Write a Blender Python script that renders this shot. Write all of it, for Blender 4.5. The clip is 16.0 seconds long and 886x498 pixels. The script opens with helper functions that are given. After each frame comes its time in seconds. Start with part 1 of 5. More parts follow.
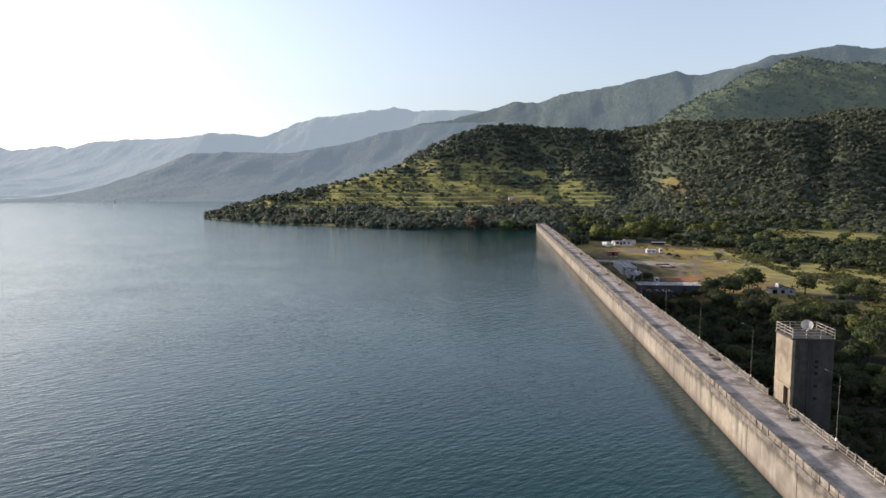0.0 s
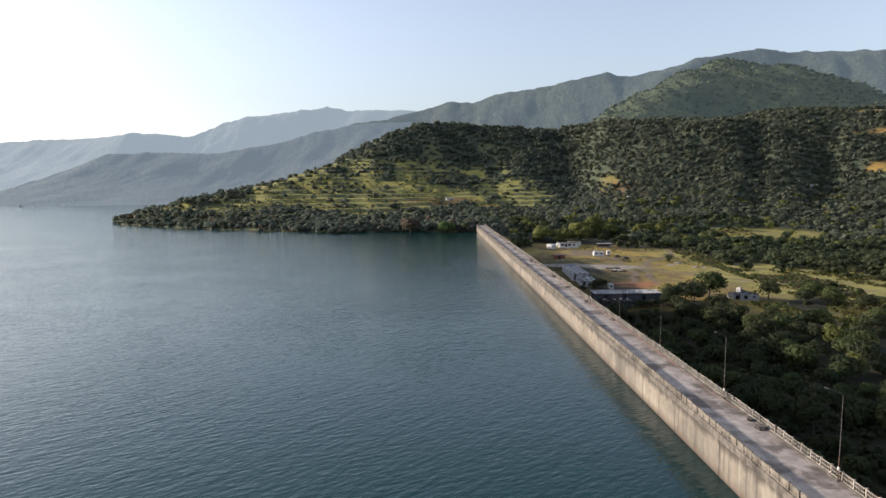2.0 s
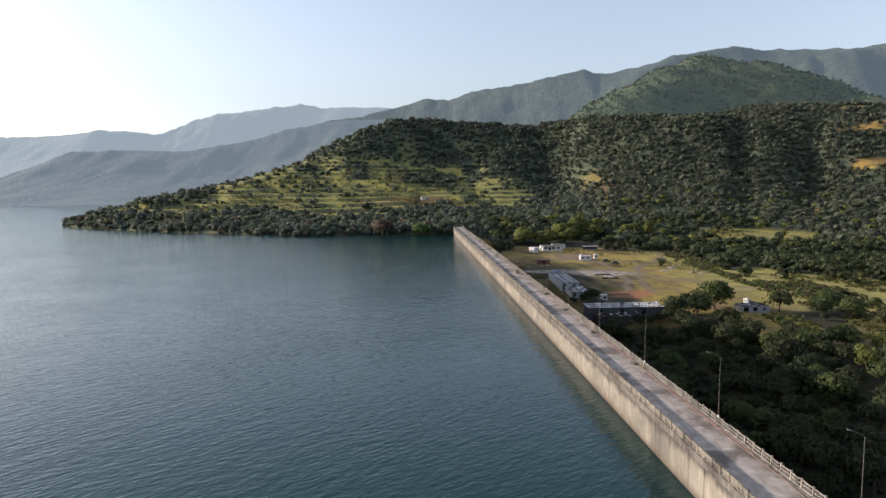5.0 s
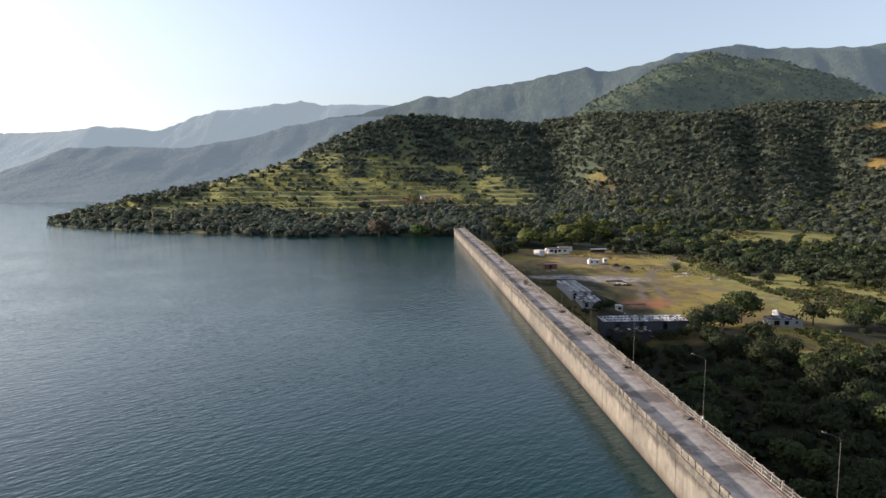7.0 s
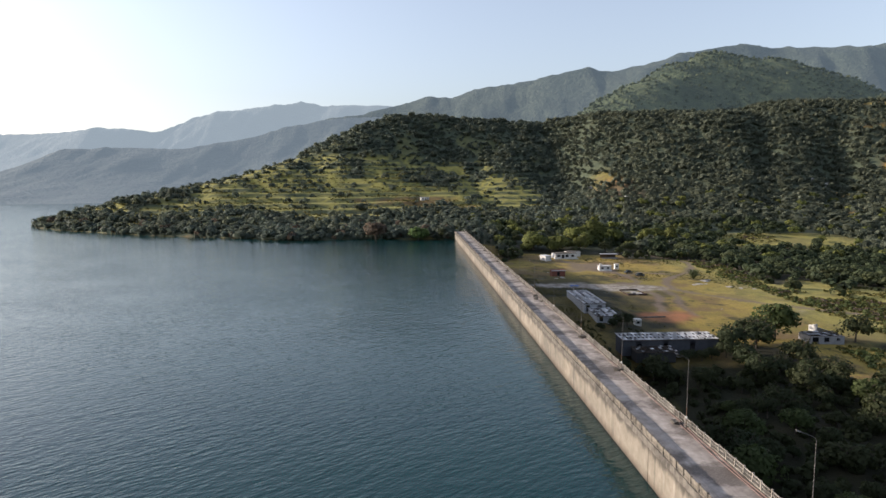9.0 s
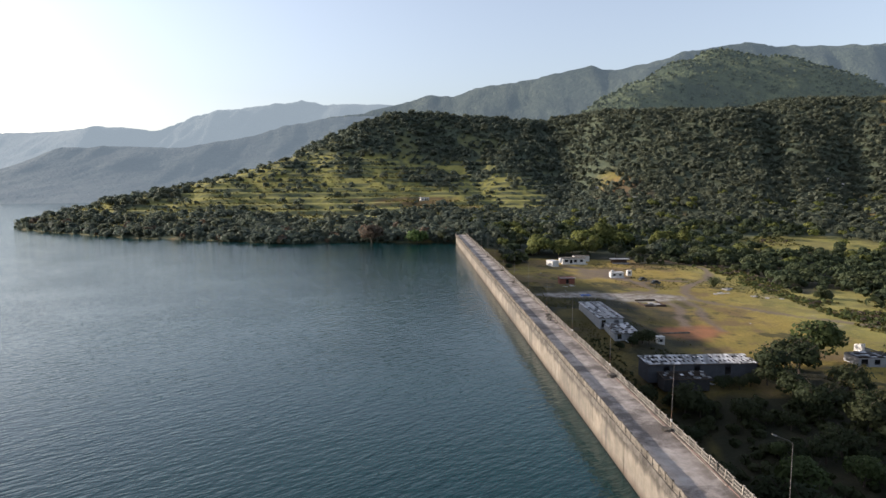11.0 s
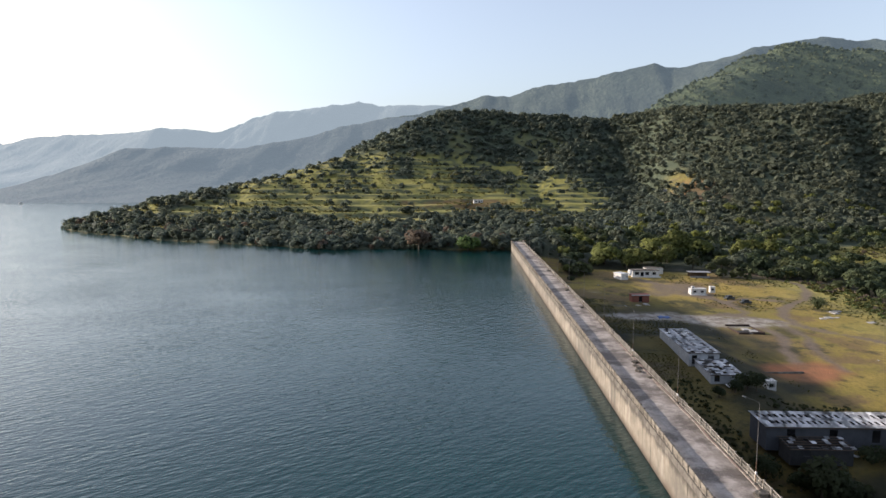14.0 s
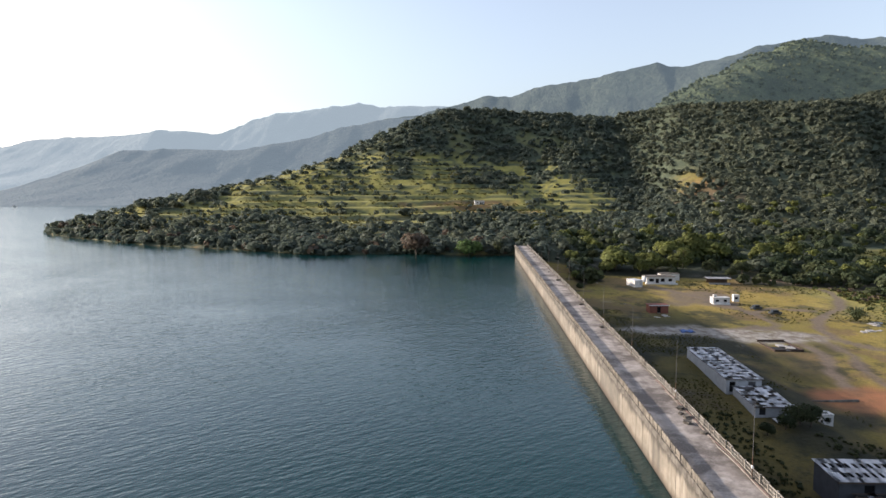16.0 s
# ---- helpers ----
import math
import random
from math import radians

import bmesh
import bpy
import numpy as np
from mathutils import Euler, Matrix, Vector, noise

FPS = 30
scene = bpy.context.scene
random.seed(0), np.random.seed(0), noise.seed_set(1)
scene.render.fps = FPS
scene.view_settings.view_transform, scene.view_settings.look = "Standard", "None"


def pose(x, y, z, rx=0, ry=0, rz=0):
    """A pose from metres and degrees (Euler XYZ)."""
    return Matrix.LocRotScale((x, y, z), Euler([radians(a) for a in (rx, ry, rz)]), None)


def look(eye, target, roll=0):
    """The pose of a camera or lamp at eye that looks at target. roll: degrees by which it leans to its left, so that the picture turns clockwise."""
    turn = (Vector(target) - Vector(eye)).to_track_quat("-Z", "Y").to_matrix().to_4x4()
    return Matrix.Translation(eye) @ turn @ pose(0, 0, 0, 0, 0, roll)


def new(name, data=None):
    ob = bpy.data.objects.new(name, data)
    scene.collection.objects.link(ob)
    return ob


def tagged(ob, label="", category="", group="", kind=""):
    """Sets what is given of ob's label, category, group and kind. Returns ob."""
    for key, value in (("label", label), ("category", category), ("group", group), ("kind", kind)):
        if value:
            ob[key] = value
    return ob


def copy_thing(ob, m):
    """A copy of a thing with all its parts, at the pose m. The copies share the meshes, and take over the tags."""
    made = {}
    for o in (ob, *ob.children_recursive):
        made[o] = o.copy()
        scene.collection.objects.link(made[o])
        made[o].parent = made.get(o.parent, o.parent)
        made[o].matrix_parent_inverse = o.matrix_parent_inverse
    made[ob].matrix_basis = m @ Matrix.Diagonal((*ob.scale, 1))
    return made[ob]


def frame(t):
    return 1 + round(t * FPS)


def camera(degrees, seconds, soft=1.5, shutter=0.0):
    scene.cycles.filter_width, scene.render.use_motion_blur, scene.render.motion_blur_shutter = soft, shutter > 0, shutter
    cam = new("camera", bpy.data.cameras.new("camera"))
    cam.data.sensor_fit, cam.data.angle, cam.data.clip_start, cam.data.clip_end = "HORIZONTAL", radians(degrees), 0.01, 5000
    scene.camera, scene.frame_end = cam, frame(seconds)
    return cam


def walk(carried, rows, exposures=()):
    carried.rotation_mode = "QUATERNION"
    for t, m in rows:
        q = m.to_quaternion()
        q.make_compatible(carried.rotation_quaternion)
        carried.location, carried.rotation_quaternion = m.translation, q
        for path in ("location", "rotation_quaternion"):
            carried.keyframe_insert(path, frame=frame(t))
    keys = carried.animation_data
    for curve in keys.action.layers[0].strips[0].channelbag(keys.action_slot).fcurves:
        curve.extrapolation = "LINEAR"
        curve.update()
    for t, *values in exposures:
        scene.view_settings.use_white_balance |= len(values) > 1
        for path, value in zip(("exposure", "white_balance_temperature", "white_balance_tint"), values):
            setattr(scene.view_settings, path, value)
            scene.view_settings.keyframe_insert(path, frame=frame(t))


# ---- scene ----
cam = camera(68.43, 16.0, soft=1.5)
PATH = (  # seconds, x, y, z, yaw, pitch, roll
    (0.0, -33.32, -64.91, 25.63, 4.78, -5.34, 0.06),
    (0.1, -33.63, -61.05, 25.56, 4.35, -5.39, 0.05),
    (0.2, -33.93, -57.19, 25.50, 3.92, -5.43, 0.04),
    (0.3, -34.24, -53.32, 25.43, 3.48, -5.48, 0.04),
    (0.4, -34.54, -49.46, 25.37, 3.05, -5.52, 0.03),
    (0.5, -34.85, -45.60, 25.30, 2.62, -5.57, 0.02),
    (1.0, -34.36, -40.68, 25.40, 1.65, -5.44, -0.17),
    (1.5, -34.24, -35.81, 24.99, 0.46, -5.36, -0.11),
    (2.0, -34.08, -30.87, 24.91, -0.77, -5.27, -0.35),
    (2.5, -33.85, -25.87, 24.96, -2.06, -5.25, -0.45),
    (3.0, -33.52, -20.81, 25.09, -2.78, -5.28, -0.49),
    (3.5, -33.20, -15.66, 25.25, -2.84, -5.32, -0.42),
    (4.0, -32.85, -10.47, 25.32, -2.82, -5.35, -0.55),
    (4.2, -32.72, -8.35, 25.36, -2.82, -5.37, -0.54),
    (6.3, -31.36, 13.97, 25.78, -2.78, -5.59, -0.43),
    (6.5, -31.23, 16.09, 25.82, -2.78, -5.61, -0.42),
    (7.0, -30.85, 21.47, 25.92, -2.78, -5.62, -0.23),
    (7.5, -30.56, 26.83, 25.79, -2.72, -5.60, -0.39),
    (8.0, -30.16, 32.20, 25.68, -2.69, -5.56, -0.36),
    (8.5, -29.59, 37.60, 25.69, -2.67, -5.52, -0.42),
    (9.0, -28.95, 43.03, 25.82, -2.63, -5.52, -0.28),
    (9.2, -28.77, 45.21, 25.85, -2.62, -5.53, -0.27),
    (11.3, -26.92, 68.09, 26.18, -2.50, -5.58, -0.20),
    (11.5, -26.74, 70.27, 26.21, -2.38, -5.59, -0.19),
    (12.0, -26.23, 75.61, 26.27, 0.82, -5.53, -0.20),
    (12.5, -25.72, 80.80, 26.26, 2.31, -5.47, -0.32),
    (13.0, -25.54, 85.99, 26.29, 2.31, -5.46, -0.09),
    (13.5, -25.47, 91.11, 26.34, 2.31, -5.46, 0.05),
    (14.0, -25.50, 96.20, 26.35, 2.30, -5.45, 0.05),
    (14.5, -25.52, 101.33, 26.33, 2.38, -5.39, -0.17),
    (15.0, -25.26, 106.65, 26.29, 2.42, -5.43, 0.07),
    (15.5, -25.08, 112.09, 26.13, 2.43, -5.41, 0.07),
    (16.0, -25.06, 117.67, 25.91, 2.45, -5.33, -0.18),
)


def aim(x, y, z, yaw, pitch, roll):
    a, b = radians(yaw), radians(pitch)
    ahead = Vector((-math.sin(a) * math.cos(b), math.cos(a) * math.cos(b), math.sin(b)))
    return look((x, y, z), Vector((x, y, z)) + 10 * ahead, roll)


walk(cam, [(row[0], aim(*row[1:])) for row in PATH], exposures=[(0.0, 0.88, 6080, 15), (3.5, 0.85, 6080, 15), (11.5, 0.85, 6080, 15), (14.5, 0.97, 6080, 15), (16.0, 1.05, 6080, 15)])

# ---- world and sun ----
SUN_EL, SUN_AZ = 18.0, 76.0  # degrees above the horizon; degrees left of the dam's line (+y)
SUN_DIR = Vector((-math.sin(radians(SUN_AZ)) * math.cos(radians(SUN_EL)), math.cos(radians(SUN_AZ)) * math.cos(radians(SUN_EL)), math.sin(radians(SUN_EL))))
world = bpy.data.worlds.new("sky")
scene.world = world
world.use_nodes = True
wn = world.node_tree
sky = wn.nodes.new("ShaderNodeTexSky")
sky.sky_type, sky.sun_disc = "NISHITA", False
sky.sun_elevation, sky.sun_rotation = radians(SUN_EL), radians(-SUN_AZ)
sky.altitude, sky.air_density, sky.dust_density, sky.ozone_density = 600, 1.25, 3.6, 2.0
haze = wn.nodes.new("ShaderNodeHueSaturation")
haze.inputs["Saturation"].default_value = 0.58
wn.links.new(sky.outputs[0], haze.inputs["Color"])
wn.links.new(haze.outputs[0], wn.nodes["Background"].inputs[0])
wn.nodes["Background"].inputs[1].default_value = 0.128
sun = new("sun", bpy.data.lights.new("sun", "SUN"))
sun.data.energy, sun.data.angle, sun.data.color = 3.6, radians(0.53), (1.0, 0.862, 0.69)
sun.matrix_world = look((0, 0, 400), Vector((0, 0, 400)) - SUN_DIR)

# ---- small tools ----


def mesh_arrays(name, verts, faces, material=None, smooth=False, attrs=None):
    """A mesh from arrays: faces all of one width."""
    verts, faces = np.asarray(verts, np.float32), np.asarray(faces, np.int32)
    me = bpy.data.meshes.new(name)
    n, m, k = len(verts), len(faces), faces.shape[1]
    me.vertices.add(n)
    me.vertices.foreach_set("co", verts.ravel())
    me.loops.add(m * k)
    me.loops.foreach_set("vertex_index", faces.ravel())
    me.polygons.add(m)
    me.polygons.foreach_set("loop_start", np.arange(0, m * k, k, dtype=np.int32))
    me.update(calc_edges=True)
    if smooth:
        me.polygons.foreach_set("use_smooth", np.ones(m, bool))
    for key, values in (attrs or {}).items():
        at = me.attributes.new(key, "FLOAT", "POINT")
        at.data.foreach_set("value", np.asarray(values, np.float32))
    if material:
        me.materials.append(material)
    return me


def part(name, data, material=None, parent=None, label="", m=None):
    """One mesh object, from a bmesh or a mesh, under its thing."""
    if isinstance(data, bmesh.types.BMesh):
        me = bpy.data.meshes.new(name)
        data.to_mesh(me)
        data.free()
    else:
        me = data
    if material and not me.materials:
        me.materials.append(material)
    ob = new(name, me)
    ob.parent = parent
    if m is not None:
        ob.matrix_basis = m
    return tagged(ob, label)


def thing(name, label, category, group="", kind="", m=None):
    ob = new(name)
    ob.empty_display_size = 0.3
    if m is not None:
        ob.matrix_basis = m
    return tagged(ob, label, category, group, kind)


def add_box(bm, x0, y0, z0, x1, y1, z1, bevel=0.0, m=None):
    made = bmesh.ops.create_cube(bm, size=1.0)["verts"]
    for v in made:
        v.co = Vector((x0 + (v.co.x + 0.5) * (x1 - x0), y0 + (v.co.y + 0.5) * (y1 - y0), z0 + (v.co.z + 0.5) * (z1 - z0)))
    if bevel:
        edges = list({e for v in made for e in v.link_edges})
        bmesh.ops.bevel(bm, geom=edges, offset=bevel, segments=1, affect="EDGES")
    elif m is not None:
        for v in made:
            v.co = m @ v.co


def box(x0, y0, z0, x1, y1, z1, bevel=0.0):
    bm = bmesh.new()
    add_box(bm, x0, y0, z0, x1, y1, z1, bevel)
    return bm


def add_tube(bm, a, b, r0, r1, n=8):
    a, b = Vector(a), Vector(b)
    q = (b - a).to_track_quat("Z", "Y")
    rings = []
    for c, r in ((a, r0), (b, r1)):
        rings.append([bm.verts.new(c + q @ Vector((r * math.cos(2 * math.pi * i / n), r * math.sin(2 * math.pi * i / n), 0))) for i in range(n)])
    for i in range(n):
        bm.faces.new((rings[0][i], rings[0][(i + 1) % n], rings[1][(i + 1) % n], rings[1][i]))
    bm.faces.new(rings[0][::-1])
    bm.faces.new(rings[1])


def tube(a, b, r0, r1=None, n=8):
    bm = bmesh.new()
    add_tube(bm, a, b, r0, r0 if r1 is None else r1, n)
    return bm


def add_sweep(bm, pts, radii, n=8):
    """One closed tube through all the points."""
    pts = [Vector(p) for p in pts]
    rings = []
    for i, p in enumerate(pts):
        along = (pts[min(i + 1, len(pts) - 1)] - pts[max(i - 1, 0)]).normalized()
        q = along.to_track_quat("Z", "Y")
        rings.append([bm.verts.new(p + q @ Vector((radii[i] * math.cos(2 * math.pi * k / n), radii[i] * math.sin(2 * math.pi * k / n), 0))) for k in range(n)])
    for a, b in zip(rings[:-1], rings[1:]):
        for k in range(n):
            bm.faces.new((a[k], a[(k + 1) % n], b[(k + 1) % n], b[k]))
    bm.faces.new(rings[0][::-1])
    bm.faces.new(rings[-1])


def add_cells(bm, xs, zs, y0, y1, solid):
    """A plate in the xz plane from grid cells, as one closed body."""
    for i in range(len(xs) - 1):
        for j in range(len(zs) - 1):
            if solid((xs[i] + xs[i + 1]) / 2, (zs[j] + zs[j + 1]) / 2):
                add_box(bm, xs[i], y0, zs[j], xs[i + 1], y1, zs[j + 1])
    bmesh.ops.remove_doubles(bm, verts=bm.verts, dist=0.001)
    seen, inner = {}, []
    for f in bm.faces:
        key = tuple(round(c, 3) for c in f.calc_center_median())
        if key in seen:
            inner += [f, seen[key]]
        seen[key] = f
    bmesh.ops.delete(bm, geom=list(set(inner)), context="FACES")


# ---- noise on arrays ----


def _hash(ix, iy, seed):
    h = (ix.astype(np.int64) * 374761393 + iy.astype(np.int64) * 668265263 + seed * 1442695041) & 0x7FFFFFFF
    h = ((h ^ (h >> 13)) * 1274126177) & 0x7FFFFFFF
    return ((h ^ (h >> 16)) & 0xFFFF) / 65535.0


def vnoise(x, y, seed=0):
    ix, iy = np.floor(x), np.floor(y)
    u, v = x - ix, y - iy
    u, v = u * u * (3 - 2 * u), v * v * (3 - 2 * v)
    a, b = _hash(ix, iy, seed), _hash(ix + 1, iy, seed)
    c, d = _hash(ix, iy + 1, seed), _hash(ix + 1, iy + 1, seed)
    return (a * (1 - u) + b * u) * (1 - v) + (c * (1 - u) + d * u) * v - 0.5


def fbm(x, y, size, octaves=4, seed=0):
    total, amp = 0.0, 1.0
    for k in range(octaves):
        total = total + amp * vnoise(x / size + 17.3 * k, y / size - 9.1 * k, seed + k)
        size, amp = size / 2.03, amp * 0.5
    return total


def step(a, b, v):
    k = np.clip((v - a) / (b - a), 0, 1)
    return k * k * (3 - 2 * k)


# ---- materials ----


class Nodes:
    def __init__(self, name):
        self.mat = bpy.data.materials.new(name)
        self.mat.use_nodes = True
        self.t = self.mat.node_tree
        self.bsdf = self.t.nodes["Principled BSDF"]
        self.bsdf.inputs["Specular IOR Level"].default_value = 0.3

    def n(self, kind, **kw):
        node = self.t.nodes.new(kind)
        for k, v in kw.items():
            if k == "blend":
                node.blend_type = v
            elif k == "data":
                node.data_type = v
            elif k == "op":
                node.operation = v
            elif k == "attr":
                node.attribute_name = v
        return node

    def link(self, a, b):
        self.t.links.new(a, b)

    def coords(self, world=True, scale=(1, 1, 1)):
        src = self.n("ShaderNodeNewGeometry").outputs["Position"] if world else self.n("ShaderNodeTexCoord").outputs["Object"]
        m = self.n("ShaderNodeMapping")
        m.inputs["Scale"].default_value = scale
        self.link(src, m.inputs["Vector"])
        return m.outputs[0]

    def noise(self, scale, detail=4, rough=0.55, vec=None, world=True, stretch=(1, 1, 1)):
        node = self.n("ShaderNodeTexNoise")
        node.inputs["Scale"].default_value, node.inputs["Detail"].default_value, node.inputs["Roughness"].default_value = scale, detail, rough
        self.link(vec if vec is not None else self.coords(world, stretch), node.inputs["Vector"])
        return node.outputs["Fac"]

    def ramp(self, fac, a, b):
        node = self.n("ShaderNodeMapRange")
        node.inputs["From Min"].default_value, node.inputs["From Max"].default_value = a, b
        self.link(fac, node.inputs["Value"])
        return node.outputs[0]

    def math(self, op, a, b):
        node = self.n("ShaderNodeMath", op=op)
        for k, v in enumerate((a, b)):
            if isinstance(v, (int, float)):
                node.inputs[k].default_value = v
            else:
                self.link(v, node.inputs[k])
        return node.outputs[0]

    def mix(self, fac, a, b, blend="MIX"):
        node = self.n("ShaderNodeMix", data="RGBA", blend=blend)
        for socket, v in ((node.inputs[0], fac), (node.inputs[6], a), (node.inputs[7], b)):
            if isinstance(v, (int, float)):
                socket.default_value = v
            elif isinstance(v, tuple):
                socket.default_value = (*v, 1)
            else:
                self.link(v, socket)
        return node.outputs[2]

    def attr(self, name):
        return self.n("ShaderNodeAttribute", attr=name).outputs["Fac"]

    def bump(self, height, strength=0.3, distance=0.05):
        node = self.n("ShaderNodeBump")
        node.inputs["Strength"].default_value, node.inputs["Distance"].default_value = strength, distance
        self.link(height, node.inputs["Height"])
        self.link(node.outputs[0], self.bsdf.inputs["Normal"])

    def done(self, colour, rough=0.8, metal=0.0):
        if isinstance(colour, tuple):
            self.bsdf.inputs["Base Color"].default_value = (*colour, 1)
        else:
            self.link(colour, self.bsdf.inputs["Base Color"])
        if isinstance(rough, (int, float)):
            self.bsdf.inputs["Roughness"].default_value = rough
        else:
            self.link(rough, self.bsdf.inputs["Roughness"])
        self.bsdf.inputs["Metallic"].default_value = metal
        return self.mat


def plain(name, a, b, size=0.5, fine=0.08, rough=0.8, metal=0.0, bump=0.3, world=False, stretch=(1, 1, 1), lo=0.35, hi=0.65):
    """Two colours mixed by a coarse and a fine grain."""
    k = Nodes(name)
    big, small = k.noise(1 / size, 5, 0.6, world=world, stretch=stretch), k.noise(1 / fine, 3, 0.6, world=world)
    both = k.math("ADD", k.math("MULTIPLY", big, 0.7), k.math("MULTIPLY", small, 0.3))
    col = k.mix(k.ramp(both, lo, hi), a, b)
    rnd = k.n("ShaderNodeObjectInfo").outputs["Random"]
    col = k.mix(k.math("MULTIPLY", rnd, 0.25), col, tuple(0.6 * v for v in a))
    k.bump(small, bump, fine * 0.5)
    return k.done(col, rough, metal)


def concrete(name, light, dark, stain, joint_streaks=True):
    """Weathered concrete with mould, rain streaks and a grain."""
    k = Nodes(name)
    big = k.noise(0.22, 6, 0.62)
    mid = k.noise(1.1, 5, 0.6)
    fine = k.noise(9.0, 3, 0.6)
    col = k.mix(k.ramp(mid, 0.35, 0.68), light, dark)
    col = k.mix(k.ramp(big, 0.50, 0.72), col, stain)
    if joint_streaks:
        streak = k.noise(1.0, 4, 0.55, stretch=(0.9, 0.9, 0.10))
        col = k.mix(k.math("MULTIPLY", k.ramp(streak, 0.52, 0.75), 0.75), col, tuple(0.45 * v for v in stain))
    col = k.mix(k.math("MULTIPLY", k.ramp(fine, 0.45, 0.8), 0.35), col, tuple(1.12 * v for v in light))
    k.bump(k.math("ADD", mid, fine), 0.35, 0.03)
    return k.done(col, 0.9)


def wall_material():
    """The upstream face: blotched pale concrete, sparse streaks from the coping, a mould band on top, a rusty wet band at the waterline."""
    k = Nodes("dam_face_concrete")
    big, mid, fine = k.noise(0.10, 6, 0.66), k.noise(0.7, 6, 0.66), k.noise(7.0, 4, 0.65)
    col = k.mix(k.ramp(mid, 0.34, 0.66), (0.265, 0.230, 0.180), (0.165, 0.142, 0.110))
    col = k.mix(k.math("MULTIPLY", k.ramp(big, 0.44, 0.62), 0.75), col, (0.098, 0.088, 0.074))
    patch = k.noise(0.23, 4, 0.6, stretch=(1, 1, 0.5))
    col = k.mix(k.math("MULTIPLY", k.ramp(patch, 0.55, 0.66), 0.6), col, (0.310, 0.275, 0.220))
    rnd = k.n("ShaderNodeObjectInfo").outputs["Random"]
    col = k.mix(k.math("MULTIPLY", rnd, 0.35), col, (0.105, 0.095, 0.080))
    sep = k.n("ShaderNodeSeparateXYZ")
    k.link(k.n("ShaderNodeNewGeometry").outputs["Position"], sep.inputs[0])
    sparse = k.ramp(k.noise(0.31, 3, 0.5, stretch=(1, 1, 0.02)), 0.46, 0.60)
    streak = k.ramp(k.noise(1.0, 5, 0.65, stretch=(1.1, 1.1, 0.06)), 0.50, 0.62)
    col = k.mix(k.math("MULTIPLY", k.math("MULTIPLY", streak, sparse), 0.6), col, (0.050, 0.044, 0.037))
    lime = k.math("MULTIPLY", k.ramp(k.noise(0.8, 4, 0.6, stretch=(1, 1, 0.05)), 0.60, 0.68), k.ramp(sep.outputs[2], -4.0, -1.5))
    col = k.mix(k.math("MULTIPLY", lime, 0.4), col, (0.36, 0.33, 0.28))
    ragged = k.math("ADD", sep.outputs[2], k.math("MULTIPLY", k.noise(0.55, 5, 0.65, stretch=(1, 1, 0.3)), 2.6))
    col = k.mix(k.math("MULTIPLY", k.ramp(ragged, -0.25, 0.45), 0.9), col, (0.052, 0.046, 0.038))
    wob = k.math("ADD", sep.outputs[2], k.math("MULTIPLY", k.noise(0.5, 4), 0.9))
    band = k.ramp(wob, -2.9, -3.9)
    col = k.mix(k.math("MULTIPLY", band, 0.8), col, (0.075, 0.054, 0.037))
    k.bump(k.math("ADD", mid, fine), 0.4, 0.04)
    return k.done(col, 0.88)


def deck_material():
    k = Nodes("deck_concrete")
    big, mid, fine = k.noise(0.16, 6, 0.65), k.noise(0.7, 6, 0.65), k.noise(6.0, 4, 0.65)
    col = k.mix(k.ramp(mid, 0.36, 0.64), (0.40, 0.355, 0.315), (0.25, 0.215, 0.185))
    col = k.mix(k.math("MULTIPLY", k.ramp(big, 0.48, 0.58), 0.85), col, (0.085, 0.07, 0.06))
    col = k.mix(k.math("MULTIPLY", k.ramp(fine, 0.5, 0.8), 0.4), col, (0.46, 0.42, 0.39))
    along = k.noise(1.0, 5, 0.6, stretch=(1.3, 0.12, 1))
    col = k.mix(k.math("MULTIPLY", k.ramp(along, 0.52, 0.7), 0.5), col, (0.15, 0.125, 0.11))
    sep = k.n("ShaderNodeSeparateXYZ")
    k.link(k.n("ShaderNodeNewGeometry").outputs["Position"], sep.inputs[0])
    grit = k.math("MULTIPLY", k.ramp(sep.outputs[0], -2.1, 0.2), k.ramp(k.noise(0.45, 5, 0.65), 0.40, 0.58))
    col = k.mix(k.math("MULTIPLY", grit, 0.9), col, (0.090, 0.070, 0.052))
    k.bump(k.math("ADD", mid, fine), 0.5, 0.03)
    return k.done(col, 0.9)


